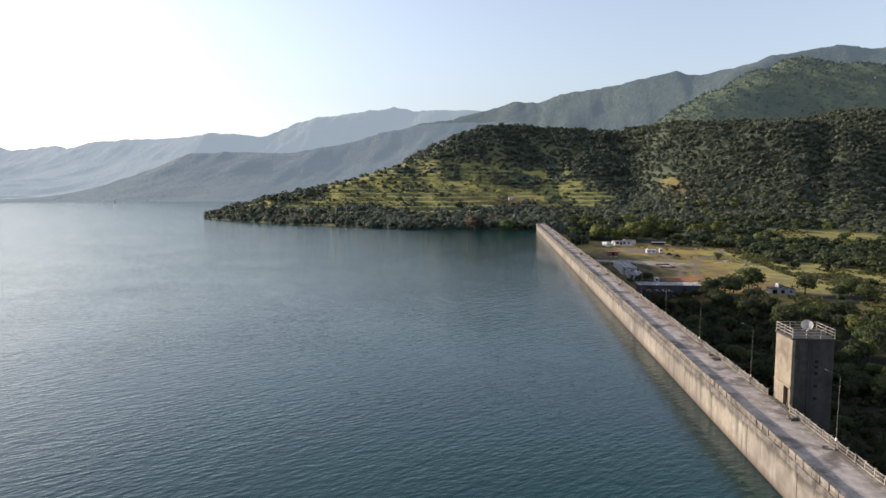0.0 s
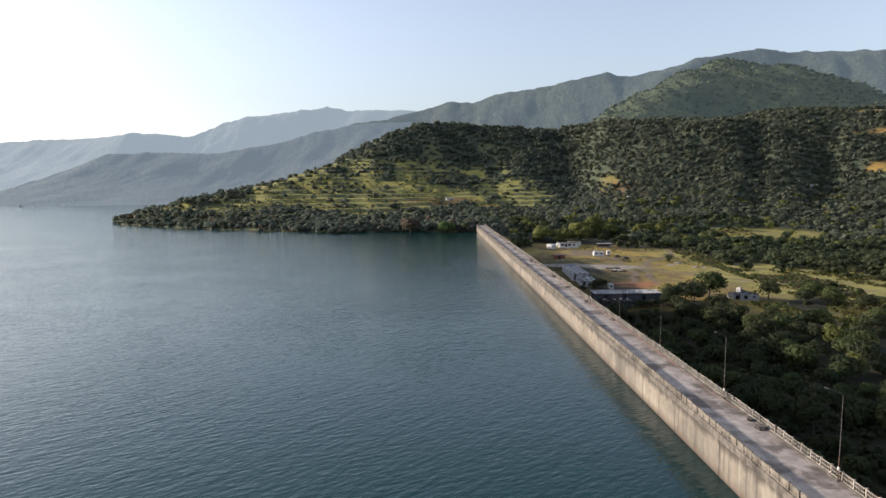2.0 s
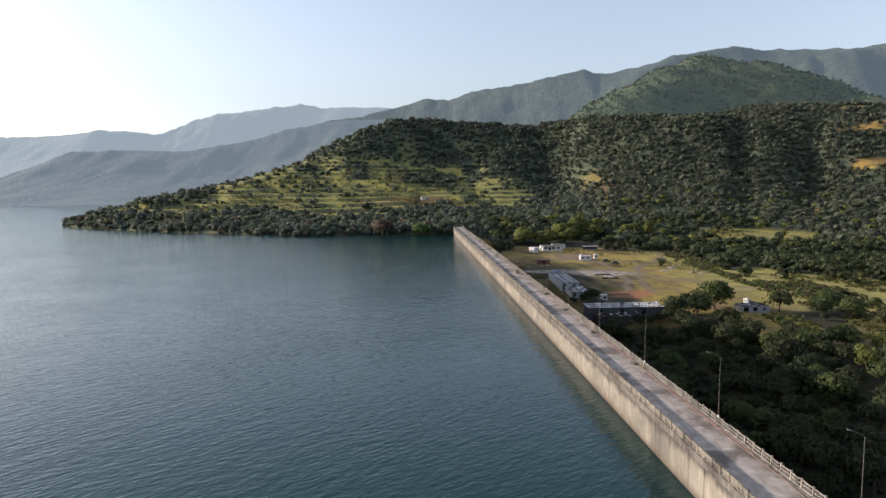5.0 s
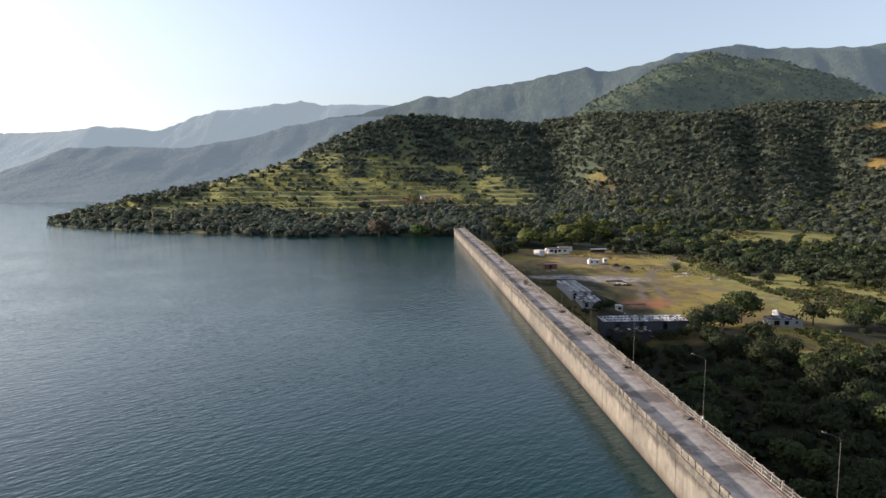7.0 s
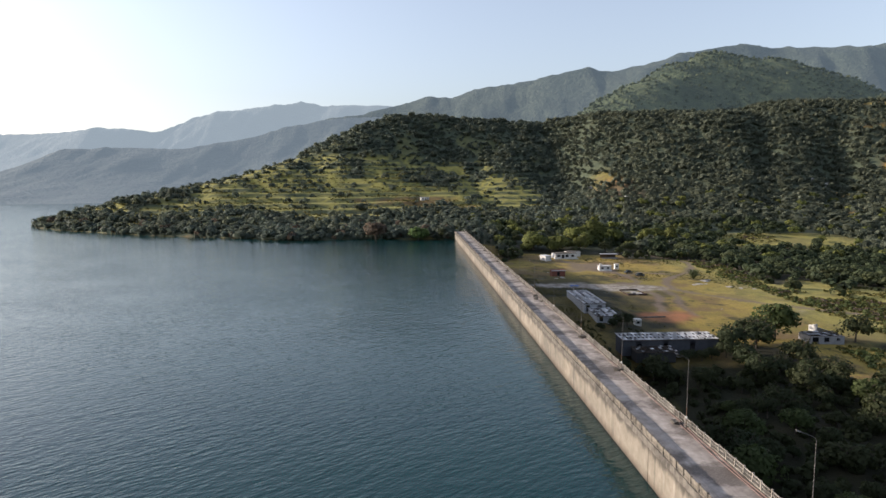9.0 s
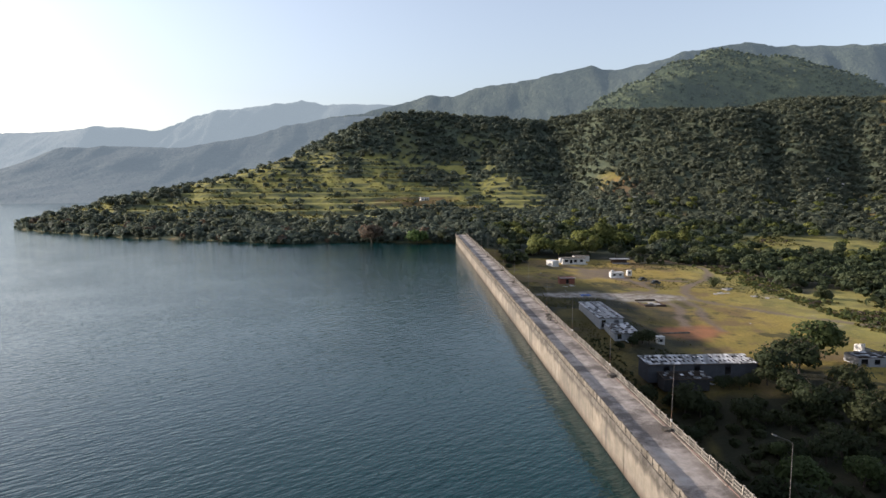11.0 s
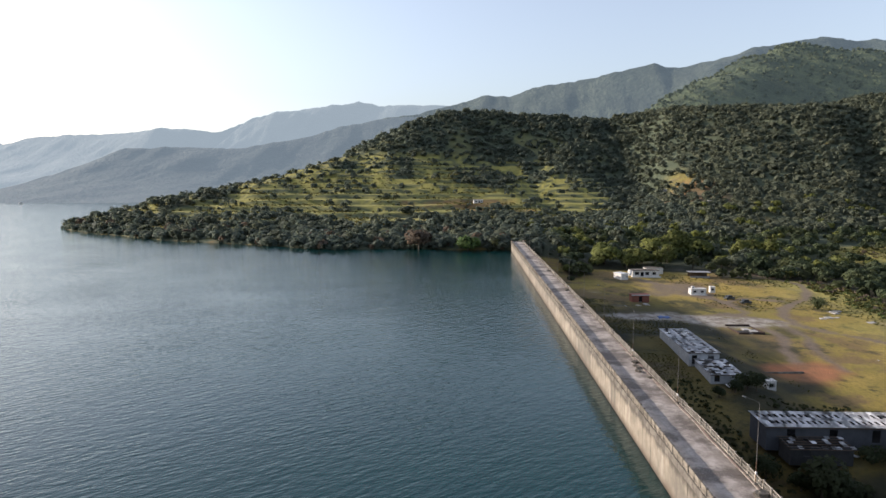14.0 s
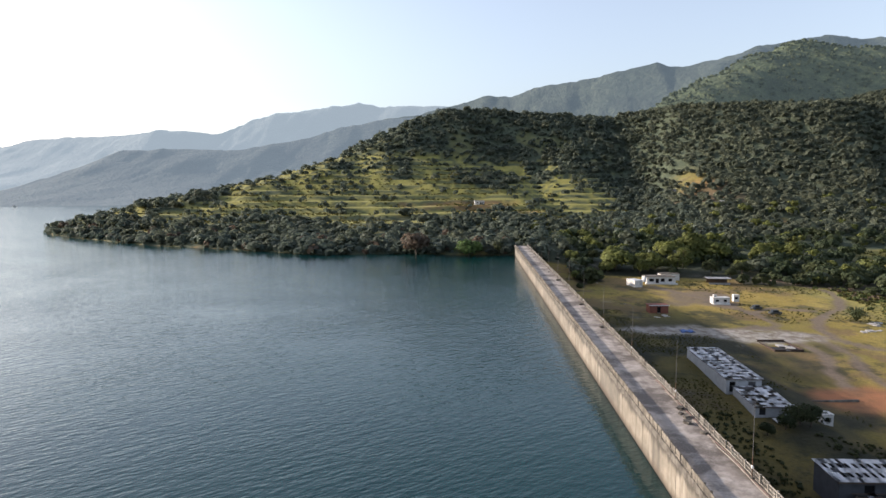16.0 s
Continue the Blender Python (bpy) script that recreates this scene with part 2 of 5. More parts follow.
def water_material():
    k = Nodes("lake_water")
    tone = k.noise(0.012, 4, 0.55)
    col = k.mix(k.ramp(tone, 0.35, 0.65), (0.001, 0.022, 0.024), (0.002, 0.028, 0.029))
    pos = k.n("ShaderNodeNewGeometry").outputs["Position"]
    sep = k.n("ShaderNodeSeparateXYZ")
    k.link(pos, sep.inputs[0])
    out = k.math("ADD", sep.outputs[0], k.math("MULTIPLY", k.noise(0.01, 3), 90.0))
    # paler out on the lake: bright sky reflection put into the water colour
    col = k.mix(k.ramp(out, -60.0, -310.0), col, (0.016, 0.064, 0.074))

    def waves(turn, size, long, detail):
        m = k.n("ShaderNodeMapping")
        m.vector_type = "TEXTURE"
        m.inputs["Rotation"].default_value = (0, 0, radians(turn))
        m.inputs["Scale"].default_value = (size * long, size, size)
        k.link(pos, m.inputs["Vector"])
        return k.noise(1.0, detail, 0.5, vec=m.outputs[0])

    a = waves(38, 0.75, 2.3, 2)
    b = waves(48, 1.7, 2.2, 3)
    c = waves(20, 0.42, 1.8, 2)
    patch = k.ramp(k.noise(0.03, 3), 0.25, 0.75)
    h = k.math("ADD", k.math("MULTIPLY", a, 0.60), k.math("MULTIPLY", b, 0.62))
    h = k.math("ADD", h, k.math("MULTIPLY", c, 0.24))
    h = k.math("MULTIPLY", h, k.math("ADD", k.math("MULTIPLY", patch, 0.6), 0.6))
    k.bump(h, 1.0, 0.17)
    k.bsdf.inputs["IOR"].default_value = 1.33
    k.bsdf.inputs["Specular IOR Level"].default_value = 0.5
    return k.done(col, 0.06)


def ground_material():
    """Grass, scrub soil, bare earth and tracks, mixed by masks of the terrain; the dam's shade and the hills' haze are
    painted in.
    """
    k = Nodes("hill_ground")
    big, mid, fine = k.noise(0.018, 5, 0.6), k.noise(0.13, 5, 0.62), k.noise(1.3, 4, 0.65)
    grass = k.mix(k.ramp(mid, 0.33, 0.67), (0.260, 0.186, 0.034), (0.350, 0.246, 0.058))
    grass = k.mix(k.math("MULTIPLY", k.ramp(big, 0.42, 0.62), 0.75), grass, (0.155, 0.134, 0.030))
    dry = k.noise(0.055, 6, 0.68)
    grass = k.mix(k.math("MULTIPLY", k.ramp(dry, 0.49, 0.57), 0.8), grass, (0.165, 0.104, 0.050))
    grass = k.mix(k.math("MULTIPLY", k.ramp(k.noise(0.09, 6, 0.7), 0.53, 0.60), 0.85), grass, (0.046, 0.042, 0.014))
    grass = k.mix(k.math("MULTIPLY", k.ramp(fine, 0.42, 0.72), 0.5), grass, (0.066, 0.064, 0.018))
    field = k.mix(k.ramp(mid, 0.33, 0.67), (0.240, 0.225, 0.056), (0.325, 0.285, 0.082))
    field = k.mix(k.math("MULTIPLY", k.ramp(dry, 0.50, 0.60), 0.6), field, (0.155, 0.150, 0.044))
    field = k.mix(k.math("MULTIPLY", k.ramp(fine, 0.45, 0.72), 0.4), field, (0.090, 0.095, 0.025))
    grass = k.mix(k.attr("field"), grass, field)
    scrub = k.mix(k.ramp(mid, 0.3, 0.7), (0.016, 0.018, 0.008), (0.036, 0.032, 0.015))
    # hill scrub made lighter: distance haze put into the ground colour
    hazed_scrub = k.mix(k.ramp(mid, 0.3, 0.7), (0.056, 0.072, 0.046), (0.080, 0.092, 0.052))
    scrub = k.mix(k.attr("hill"), scrub, hazed_scrub)
    # the wood mask also holds the dam's shade, painted as dark scrub
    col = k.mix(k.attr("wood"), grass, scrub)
    earth = k.mix(k.ramp(fine, 0.3, 0.7), (0.185, 0.140, 0.105), (0.115, 0.086, 0.064))
    col = k.mix(k.attr("track"), col, earth)
    pale = k.mix(k.ramp(k.noise(0.35, 5, 0.7), 0.42, 0.60), (0.36, 0.33, 0.29), (0.17, 0.14, 0.11))
    col = k.mix(k.attr("pale"), col, pale)
    red = k.mix(k.ramp(mid, 0.35, 0.65), (0.33, 0.135, 0.060), (0.17, 0.085, 0.042))
    col = k.mix(k.attr("red"), col, red)
    k.bump(k.math("ADD", mid, fine), 0.6, 0.35)
    return k.done(col, 0.95)


def leaf_material(name, a, b, c, thin=0.5, air=None):
    """Leaf clumps: leaf to leaf, tree to tree and stand to stand in different greens. air: haze put into far leaves as
    a glow.
    """
    k = Nodes(name)
    geo = k.n("ShaderNodeNewGeometry")
    col = k.mix(geo.outputs["Random Per Island"], a, b)
    col = k.mix(k.attr("tone"), col, c)
    stand = k.ramp(k.noise(0.021, 3, 0.6), 0.40, 0.62)
    col = k.mix(k.math("MULTIPLY", stand, 0.45), col, tuple(v * w for v, w in zip(b, (0.62, 0.78, 0.86))))
    rnd = k.n("ShaderNodeObjectInfo").outputs["Random"]
    col = k.mix(k.math("MULTIPLY", rnd, 0.6), col, c)
    mat = k.done(col, 0.75)
    if air:
        k.bsdf.inputs["Emission Color"].default_value = (*air[:3], 1)
        k.bsdf.inputs["Emission Strength"].default_value = air[3]
    out = k.t.nodes["Material Output"]
    tr = k.n("ShaderNodeBsdfTranslucent")
    k.link(col, tr.inputs[0])
    mixed = k.n("ShaderNodeMixShader")
    mixed.inputs[0].default_value = thin
    k.link(k.bsdf.outputs[0], mixed.inputs[1])
    k.link(tr.outputs[0], mixed.inputs[2])
    k.link(mixed.outputs[0], out.inputs[0])
    return mat


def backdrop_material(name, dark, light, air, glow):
    """Far range: wooded slopes with lighter spurs, and the haze before them painted in as a glow of the slopes."""
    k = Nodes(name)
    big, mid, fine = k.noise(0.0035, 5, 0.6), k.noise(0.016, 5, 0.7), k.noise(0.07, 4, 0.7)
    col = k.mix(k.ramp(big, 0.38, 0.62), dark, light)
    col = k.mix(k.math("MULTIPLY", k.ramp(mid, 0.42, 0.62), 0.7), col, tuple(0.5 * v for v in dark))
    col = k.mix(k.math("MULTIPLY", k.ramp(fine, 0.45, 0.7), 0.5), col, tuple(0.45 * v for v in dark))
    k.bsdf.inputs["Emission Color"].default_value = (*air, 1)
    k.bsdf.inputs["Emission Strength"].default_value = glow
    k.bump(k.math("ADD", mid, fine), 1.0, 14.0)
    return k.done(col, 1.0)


M_WALL, M_DECK, M_WATER, M_GROUND = wall_material(), deck_material(), water_material(), ground_material()
M_COPING = concrete("coping_concrete", (0.16, 0.143, 0.12), (0.070, 0.061, 0.050), (0.028, 0.025, 0.021))
M_RAIL = concrete("railing_concrete", (0.33, 0.295, 0.245), (0.20, 0.175, 0.145), (0.085, 0.072, 0.06))
M_RAIL_MOULD = concrete("mouldy_railing_concrete", (0.23, 0.20, 0.16), (0.105, 0.092, 0.075), (0.040, 0.035, 0.029))
M_TOWER = concrete("tower_concrete", (0.235, 0.200, 0.145), (0.155, 0.130, 0.094), (0.075, 0.060, 0.044))
# streaked concrete with the tower's shaded-side tone put into its colour
M_TOWER_SHADE = concrete("shaded_tower_concrete", (0.068, 0.061, 0.056), (0.040, 0.036, 0.033), (0.016, 0.015, 0.014))
M_RUST = plain("rusty_steel", (0.10, 0.065, 0.045), (0.17, 0.10, 0.06), 0.3, 0.04, 0.75, 0.3)
M_GALV = plain("galvanised_steel", (0.42, 0.42, 0.41), (0.30, 0.30, 0.30), 0.5, 0.05, 0.5, 0.7, 0.1)
M_POLE = plain("weathered_pole_paint", (0.17, 0.16, 0.15), (0.11, 0.10, 0.092), 0.5, 0.05, 0.6, 0.2, 0.1)
M_WHITE = plain("white_paint", (0.66, 0.64, 0.60), (0.36, 0.34, 0.31), 0.9, 0.15, 0.75, lo=0.42, hi=0.66)
M_LIME = plain("weathered_limewash", (0.66, 0.64, 0.60), (0.42, 0.40, 0.37), 1.1, 0.12, 0.85)
M_SHEET = plain("corrugated_sheet", (0.60, 0.60, 0.61), (0.50, 0.50, 0.50), 2.5, 0.1, 0.6, 0.0, 0.2)
M_GREYWALL = plain("grey_block_wall", (0.30, 0.30, 0.31), (0.20, 0.20, 0.205), 1.2, 0.12, 0.9)
M_PALEWALL = plain("pale_block_wall", (0.46, 0.47, 0.48), (0.34, 0.345, 0.35), 1.2, 0.12, 0.9)
M_BLUEWALL = plain("blue_grey_block_wall", (0.075, 0.078, 0.088), (0.050, 0.052, 0.058), 1.2, 0.12, 0.9)
# near-black block; the dam's shade on shed walls put into the colour
M_DARKWALL = plain("dark_block_wall", (0.045, 0.044, 0.044), (0.028, 0.027, 0.027), 1.2, 0.12, 0.9)
M_BURNT = plain("old_dark_brick", (0.075, 0.05, 0.038), (0.04, 0.03, 0.025), 0.6, 0.1, 0.9)
# near-black colour in place of the shade inside openings
M_DARK = plain("dark_opening", (0.012, 0.012, 0.013), (0.02, 0.02, 0.02), 0.5, 0.1, 0.9)
M_TIMBER = plain("old_timber", (0.12, 0.085, 0.06), (0.07, 0.05, 0.037), 0.6, 0.06, 0.85)
M_BRICKRED = plain("red_brown_sheet", (0.24, 0.085, 0.055), (0.15, 0.06, 0.042), 0.9, 0.1, 0.7)
M_ROCK = plain("pale_rubble", (0.46, 0.44, 0.41), (0.26, 0.24, 0.22), 0.5, 0.1, 0.9)
M_TARP = plain("blue_tarpaulin", (0.05, 0.10, 0.26), (0.08, 0.14, 0.32), 0.6, 0.1, 0.5)
M_BODY = plain("dull_vehicle_paint", (0.07, 0.075, 0.07), (0.045, 0.045, 0.042), 0.5, 0.06, 0.5, 0.2)
M_GLASS = plain("dark_glass", (0.02, 0.024, 0.028), (0.03, 0.035, 0.04), 0.5, 0.1, 0.12)
M_TYRE = plain("tyre_rubber", (0.02, 0.02, 0.02), (0.035, 0.033, 0.03), 0.2, 0.03, 0.85)
M_PIPE = plain("red_plastic_pipe", (0.24, 0.15, 0.12), (0.17, 0.12, 0.10), 1.0, 0.06, 0.5)
M_BARK = plain("tree_bark", (0.10, 0.08, 0.06), (0.055, 0.043, 0.033), 0.4, 0.05, 0.95)
M_LEAF = leaf_material("tree_leaves", (0.033, 0.045, 0.019), (0.050, 0.063, 0.026), (0.072, 0.078, 0.032))
# hill and headland leaves paled and blued: distance haze put into their colour
M_LEAF_HILL = leaf_material("hazed_hill_leaves", (0.080, 0.103, 0.084), (0.094, 0.118, 0.090), (0.120, 0.128, 0.080))
M_LEAF_HIGH = leaf_material("hazed_scrub_leaves", (0.088, 0.116, 0.102), (0.102, 0.130, 0.106), (0.128, 0.140, 0.092))
M_LEAF_GREEN = leaf_material("fresh_green_leaves", (0.058, 0.082, 0.026), (0.084, 0.110, 0.036), (0.108, 0.120, 0.042))
M_LEAF_LIGHT = leaf_material("pale_green_leaves", (0.15, 0.165, 0.042), (0.195, 0.20, 0.055), (0.115, 0.125, 0.036))
M_LEAF_BROWN = leaf_material("dry_brown_leaves", (0.130, 0.096, 0.068), (0.160, 0.116, 0.080), (0.105, 0.082, 0.060))
M_LEAF_BRIGHT = leaf_material("bright_green_leaves", (0.078, 0.128, 0.036), (0.104, 0.162, 0.050), (0.090, 0.130, 0.045))
M_LEAF_EDGE = leaf_material("valley_edge_leaves", (0.046, 0.066, 0.036), (0.062, 0.084, 0.042), (0.092, 0.104, 0.044))
M_GRASSBLADE = leaf_material("long_leaves", (0.10, 0.12, 0.05), (0.15, 0.16, 0.07), (0.08, 0.09, 0.04))
M_TUFT = leaf_material("grass_tufts", (0.125, 0.108, 0.028), (0.185, 0.145, 0.045), (0.080, 0.082, 0.022))
KNOLL_HAZE = (0.44, 0.57, 0.62, 0.040)  # colour and strength of the haze glow painted into the far knoll
M_LEAF_KNOLL = leaf_material("knoll_leaves_haze", (0.045, 0.066, 0.042), (0.070, 0.092, 0.052), (0.105, 0.118, 0.055), 0.2, KNOLL_HAZE)
M_KNOLL = backdrop_material("knoll_grass_haze", (0.055, 0.075, 0.036), (0.12, 0.135, 0.055), KNOLL_HAZE[:3], KNOLL_HAZE[3])
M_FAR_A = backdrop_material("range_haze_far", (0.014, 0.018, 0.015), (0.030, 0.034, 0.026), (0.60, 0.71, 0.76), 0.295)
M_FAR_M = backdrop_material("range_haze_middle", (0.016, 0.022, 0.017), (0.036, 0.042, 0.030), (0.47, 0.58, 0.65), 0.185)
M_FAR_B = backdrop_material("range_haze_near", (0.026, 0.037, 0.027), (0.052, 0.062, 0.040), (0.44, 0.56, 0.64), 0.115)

# ---- terrain ----
WATER_Z = -4.4
DAM_END = 411.0


def spine_height(x, y, spine, base, soft=26.0):
    """Height of a hill along a crest line: rows of x, y, crest height, reach, steepness of the foot."""
    best = np.full(x.shape, -1e9)
    for (ax, ay, az, ad, ap), (bx, by, bz, bd, bp) in zip(spine[:-1], spine[1:]):
        dx, dy = bx - ax, by - ay
        s = np.clip(((x - ax) * dx + (y - ay) * dy) / (dx * dx + dy * dy), 0, 1)
        d = np.hypot(x - ax - s * dx, y - ay - s * dy)
        d = np.maximum(np.sqrt(d * d + soft * soft) - soft, 0)
        z, reach, p = az + (bz - az) * s, ad + (bd - ad) * s, ap + (bp - ap) * s
        best = np.maximum(best, base + (z - base) * np.exp(-((d / reach) ** p)))
    return best


HEADLAND = (
    (-318, 556, -5, 16, 1.5), (-298, 565, 1, 29, 1.5), (-273, 586, 8, 44, 1.5), (-233, 629, 23, 70, 1.45), (-194, 672, 37, 100, 1.25),
    (-150, 722, 58, 115, 1.0), (-108, 765, 77, 120, 1.0), (-80, 795, 94, 125, 1.0), (-48, 824, 107, 130, 1.0), (-21, 837, 109, 130, 1.0),
    (20, 850, 107, 130, 1.05), (91, 858, 103, 140, 1.2), (169, 858, 109, 190, 1.6), (254, 858, 111, 225, 1.9), (377, 858, 114, 235, 2.0),
    (450, 858, 123, 235, 2.0), (503, 850, 124, 235, 2.0), (554, 833, 124, 235, 2.0), (640, 740, 115, 220, 2.0), (660, 560, 90, 220, 2.0), (640, 300, 60, 220, 2.0),
)
KNOLL = (
    (361, 1275, 165, 200, 1.5), (377, 1292, 197, 200, 1.5), (412, 1318, 217, 200, 1.5), (473, 1360, 234, 210, 1.5), (524, 1402, 270, 220, 1.5),
    (615, 1445, 305, 230, 1.5), (652, 1445, 299, 230, 1.5), (702, 1445, 293, 230, 1.5), (764, 1445, 290, 230, 1.5), (805, 1428, 270, 220, 1.5),
    (852, 1402, 242, 220, 1.5), (900, 1340, 200, 220, 1.5), (960, 1250, 160, 220, 1.5),
)


def floor_height(x, y):
    """Lake bed on one side of the dam, valley floor on the other."""
    valley = -17.4 + 0.033 * (y - 236) - 0.02 * (x - 45)
    valley = np.minimum(valley, -9.0 + 0.004 * (y - 500))
    valley = valley - 0.075 * np.maximum(205 - y, 0)
    valley = valley + 3.4 * np.exp(-(((x - 25) / 15) ** 4 + ((y - 246) / 36) ** 4)) + 1.6 * np.exp(-(((x - 38) / 17) ** 4 + ((y - 205) / 11) ** 4))
    valley = valley - 5.0 * np.exp(-(((x - 22) / 16) ** 2)) * (1 - step(150, 300, y))
    bed = -10.0 - 8.0 * (1 - step(300, 480, y))
    k = step(-6.0, 6.0, x) * (1 - step(430, 520, y))
    return bed + (valley - bed) * np.where(y > 520, step(0, 60, x), k)


def knoll_land(x, y):
    """The high knoll behind the wooded slope, with its own spurs."""
    h = spine_height(x, y, KNOLL, -12.0)
    lift = np.clip((h + 12) / 120.0, 0, 1)
    return h + lift * (26 * fbm(x, y, 190, 4, 13) * step(0, 60, 300 - h + 0 * x) + 7 * fbm(x, y, 50, 3, 18))


def land(x, y):
    base = floor_height(x, y)
    h = spine_height(x, y, HEADLAND, base)
    h = base + (h - base) * np.where(x > -4, step(365, 470, y + 0.25 * np.maximum(x - 120, 0)), 1.0)
    lift = np.clip((h - base) / 60.0, 0, 1)
    # the gully between the terraced hill and the wooded slope
    gx = 95 + 0.16 * (y - 560)
    h = h - 22.0 * lift * np.exp(-(((x - gx) / 38) ** 2)) * step(470, 640, y) * (1 - step(800, 900, y))
    # spurs and gullies running down the wooded slope
    along = np.arctan2(x + 33, np.maximum(y + 21, 1.0))
    lower = lift * step(130, 190, x) * (1 - step(96, 116, h)) * step(440, 520, y)
    h = h + lower * (13 * fbm(along + y / 5200.0, y / 1100.0, 0.11, 3, 33) - 9 * np.exp(-(((along - 0.547) / 0.020) ** 2)) - 8 * np.exp(-(((along - 0.462) / 0.016) ** 2)))
    # spurs and hollows
    h = h + lift * (22 * fbm(x, y, 210, 4, 3) * (1 - step(35, 4, np.abs(h - 112))) * 0.6 + 5.0 * fbm(x, y, 46, 3, 8))
    # the headland's shore: a bank rising from the waterline
    shore = np.interp(x, (-330, -318, -226, -172, -131, -95, -60, -26, -5), (575, 553, 478, 450, 432, 412, 416, 410, 424)) + 5 * fbm(x, y, 40, 3, 90)
    west = x + 326 + 0.25 * (y - 553) + 8 * fbm(x, y, 40, 3, 91)
    out = np.minimum(y - shore, 1.1 * west)
    wet = np.where((x < -4) & (y > 380), 1, 0)
    h = np.where(wet == 1, np.minimum(h, WATER_Z + 0.34 * out), h)
    h = np.where((wet == 1) & (out > 0), np.maximum(h, WATER_Z + np.minimum(0.2 * out, 2.0)), h)
    # abutment of the dam
    a = np.exp(-(((x - 4) / 26) ** 2 + ((y - 432) / 24) ** 2))
    h = np.maximum(h, h + (0.5 - h) * a)
    # old field terraces
    t = step(2, 8, h) * (1 - step(38, 62, h)) * (1 - step(60, 130, x)) * step(440, 500, y)
    q = (h + 1.6 * fbm(x, y, 120, 2, 21)) / 4.2
    f = q - np.floor(q)
    h = h + 0.95 * t * (step(0.74, 1.0, f) - f) * 4.2
    return h + 0.25 * fbm(x, y, 9, 2, 5)


def wood_cover(x, y, h):
    """How thickly trees stand, 0 to 1."""
    n = fbm(x, y, 90, 4, 31)
    m = fbm(x, y, 28, 3, 41)
    cover = 0.92 + 0 * x
    # open grass of the terraced hill
    terr = step(-3, 4, h + 10 * m) * (1 - step(48, 62, h + 18 * n)) * (1 - step(60, 120, x + 40 * n)) * step(420, 450, y)
    q = (h + 1.6 * fbm(x, y, 120, 2, 21)) / 4.2
    f = q - np.floor(q)
    hedge = step(0.12, 0.25, f) * (1 - step(0.85, 0.95, f)) * step(-0.25, 0.1, fbm(x, y, 60, 2, 47))
    cover = cover * (1 - terr) + terr * np.clip(0.06 + 0.35 * hedge + 0.75 * step(0.16, 0.34, m + 0.5 * n), 0, 0.92)
    cover = cover * (1 - 0.4 * step(0.05, 0.3, fbm(x, y, 34, 3, 43)) * step(430, 450, y) * (1 - step(100, 140, x)))
    # clearings on the wooded slope
    cover = cover * (1 - 0.85 * step(0.24, 0.34, fbm(x, y, 130, 3, 77)) * step(120, 150, x))
    cover = cover * (1 - 0.95 * np.exp(-(((x - 205) / 46) ** 4 + ((y - 432) / 22) ** 4)))
    cover = cover * (1 - 0.6 * np.exp(-(((x - 150) / 22) ** 2 + ((y - 640) / 50) ** 2)))
    # the far knoll
    cover = np.where(y > 905, 0.72 - 0.5 * step(-0.05, 0.3, n), cover)
    # reddish clearings on the high spur
    for cx, cy, rx, ry in ((437, 628, 34, 15), (470, 706, 40, 12), (345, 588, 22, 9), (400, 540, 26, 10), (520, 770, 45, 12), (300, 520, 18, 8)):
        cover = cover * (1 - 0.92 * step(0.3, 0.6, np.exp(-(((x - cx) / rx) ** 2 + ((y - cy) / ry) ** 2)) + 0.4 * m))
    # the meadow below the dam
    mead = np.exp(-(((x - 66 - 0.10 * (y - 300)) / 56) ** 6 + ((y - 298) / 84) ** 6))
    cover = cover * (1 - step(0.25, 0.5, mead + 0.25 * m))
    tongue = np.exp(-(((x - 138 + 0.4 * (y - 255)) / 36) ** 4 + ((y - 255) / 56) ** 4))
    cover = cover * (1 - 0.85 * step(0.40, 0.62, tongue - 0.15 + 1.0 * m + 0.3 * n))
    cover = cover * (1 - 0.5 * np.exp(-(((x - 118) / 22) ** 4 + ((y - 196) / 30) ** 4)) * step(-0.15, 0.15, m))
    cover = cover * (1 - 0.92 * np.exp(-(((x - 106 + 0.12 * (y - 285)) / 18) ** 4 + ((y - 285) / 55) ** 4)))
    cover = np.where((x > -6) & (x < 17) & (y < 405), 0, cover)
    cover = np.where((x > 10) & (x < 56) & (y > 196) & (y < 290), 0, cover)
    cover = np.where((x > 28) & (x < 84) & (y > 325) & (y < 392), 0, cover)
    cover = np.where((x > 71) & (x < 98) & (y > 188) & (y < 236), 0, cover)
    return np.where((h < WATER_Z - 0.1) & (x < -3), 0, np.clip(cover, 0, 1))


TRACKS = (
    ((46, 376), (56, 358), (62, 346), (66, 330), (67, 314), (62, 309), (45, 306), (24, 306)),
    ((24, 304), (45, 304), (60, 311), (72, 302), (77, 295), (84, 287), (98, 272), (118, 258), (150, 240)),
    ((76, 297), (77, 309), (82, 321), (90, 331), (100, 341), (108, 356), (113, 373), (106, 388), (94, 396)),
    ((71, 301), (71, 283), (66, 268), (64, 252)),
    ((62, 300), (64, 282), (58, 268), (55, 254)),
    ((66, 330), (76, 338), (88, 336)),
)


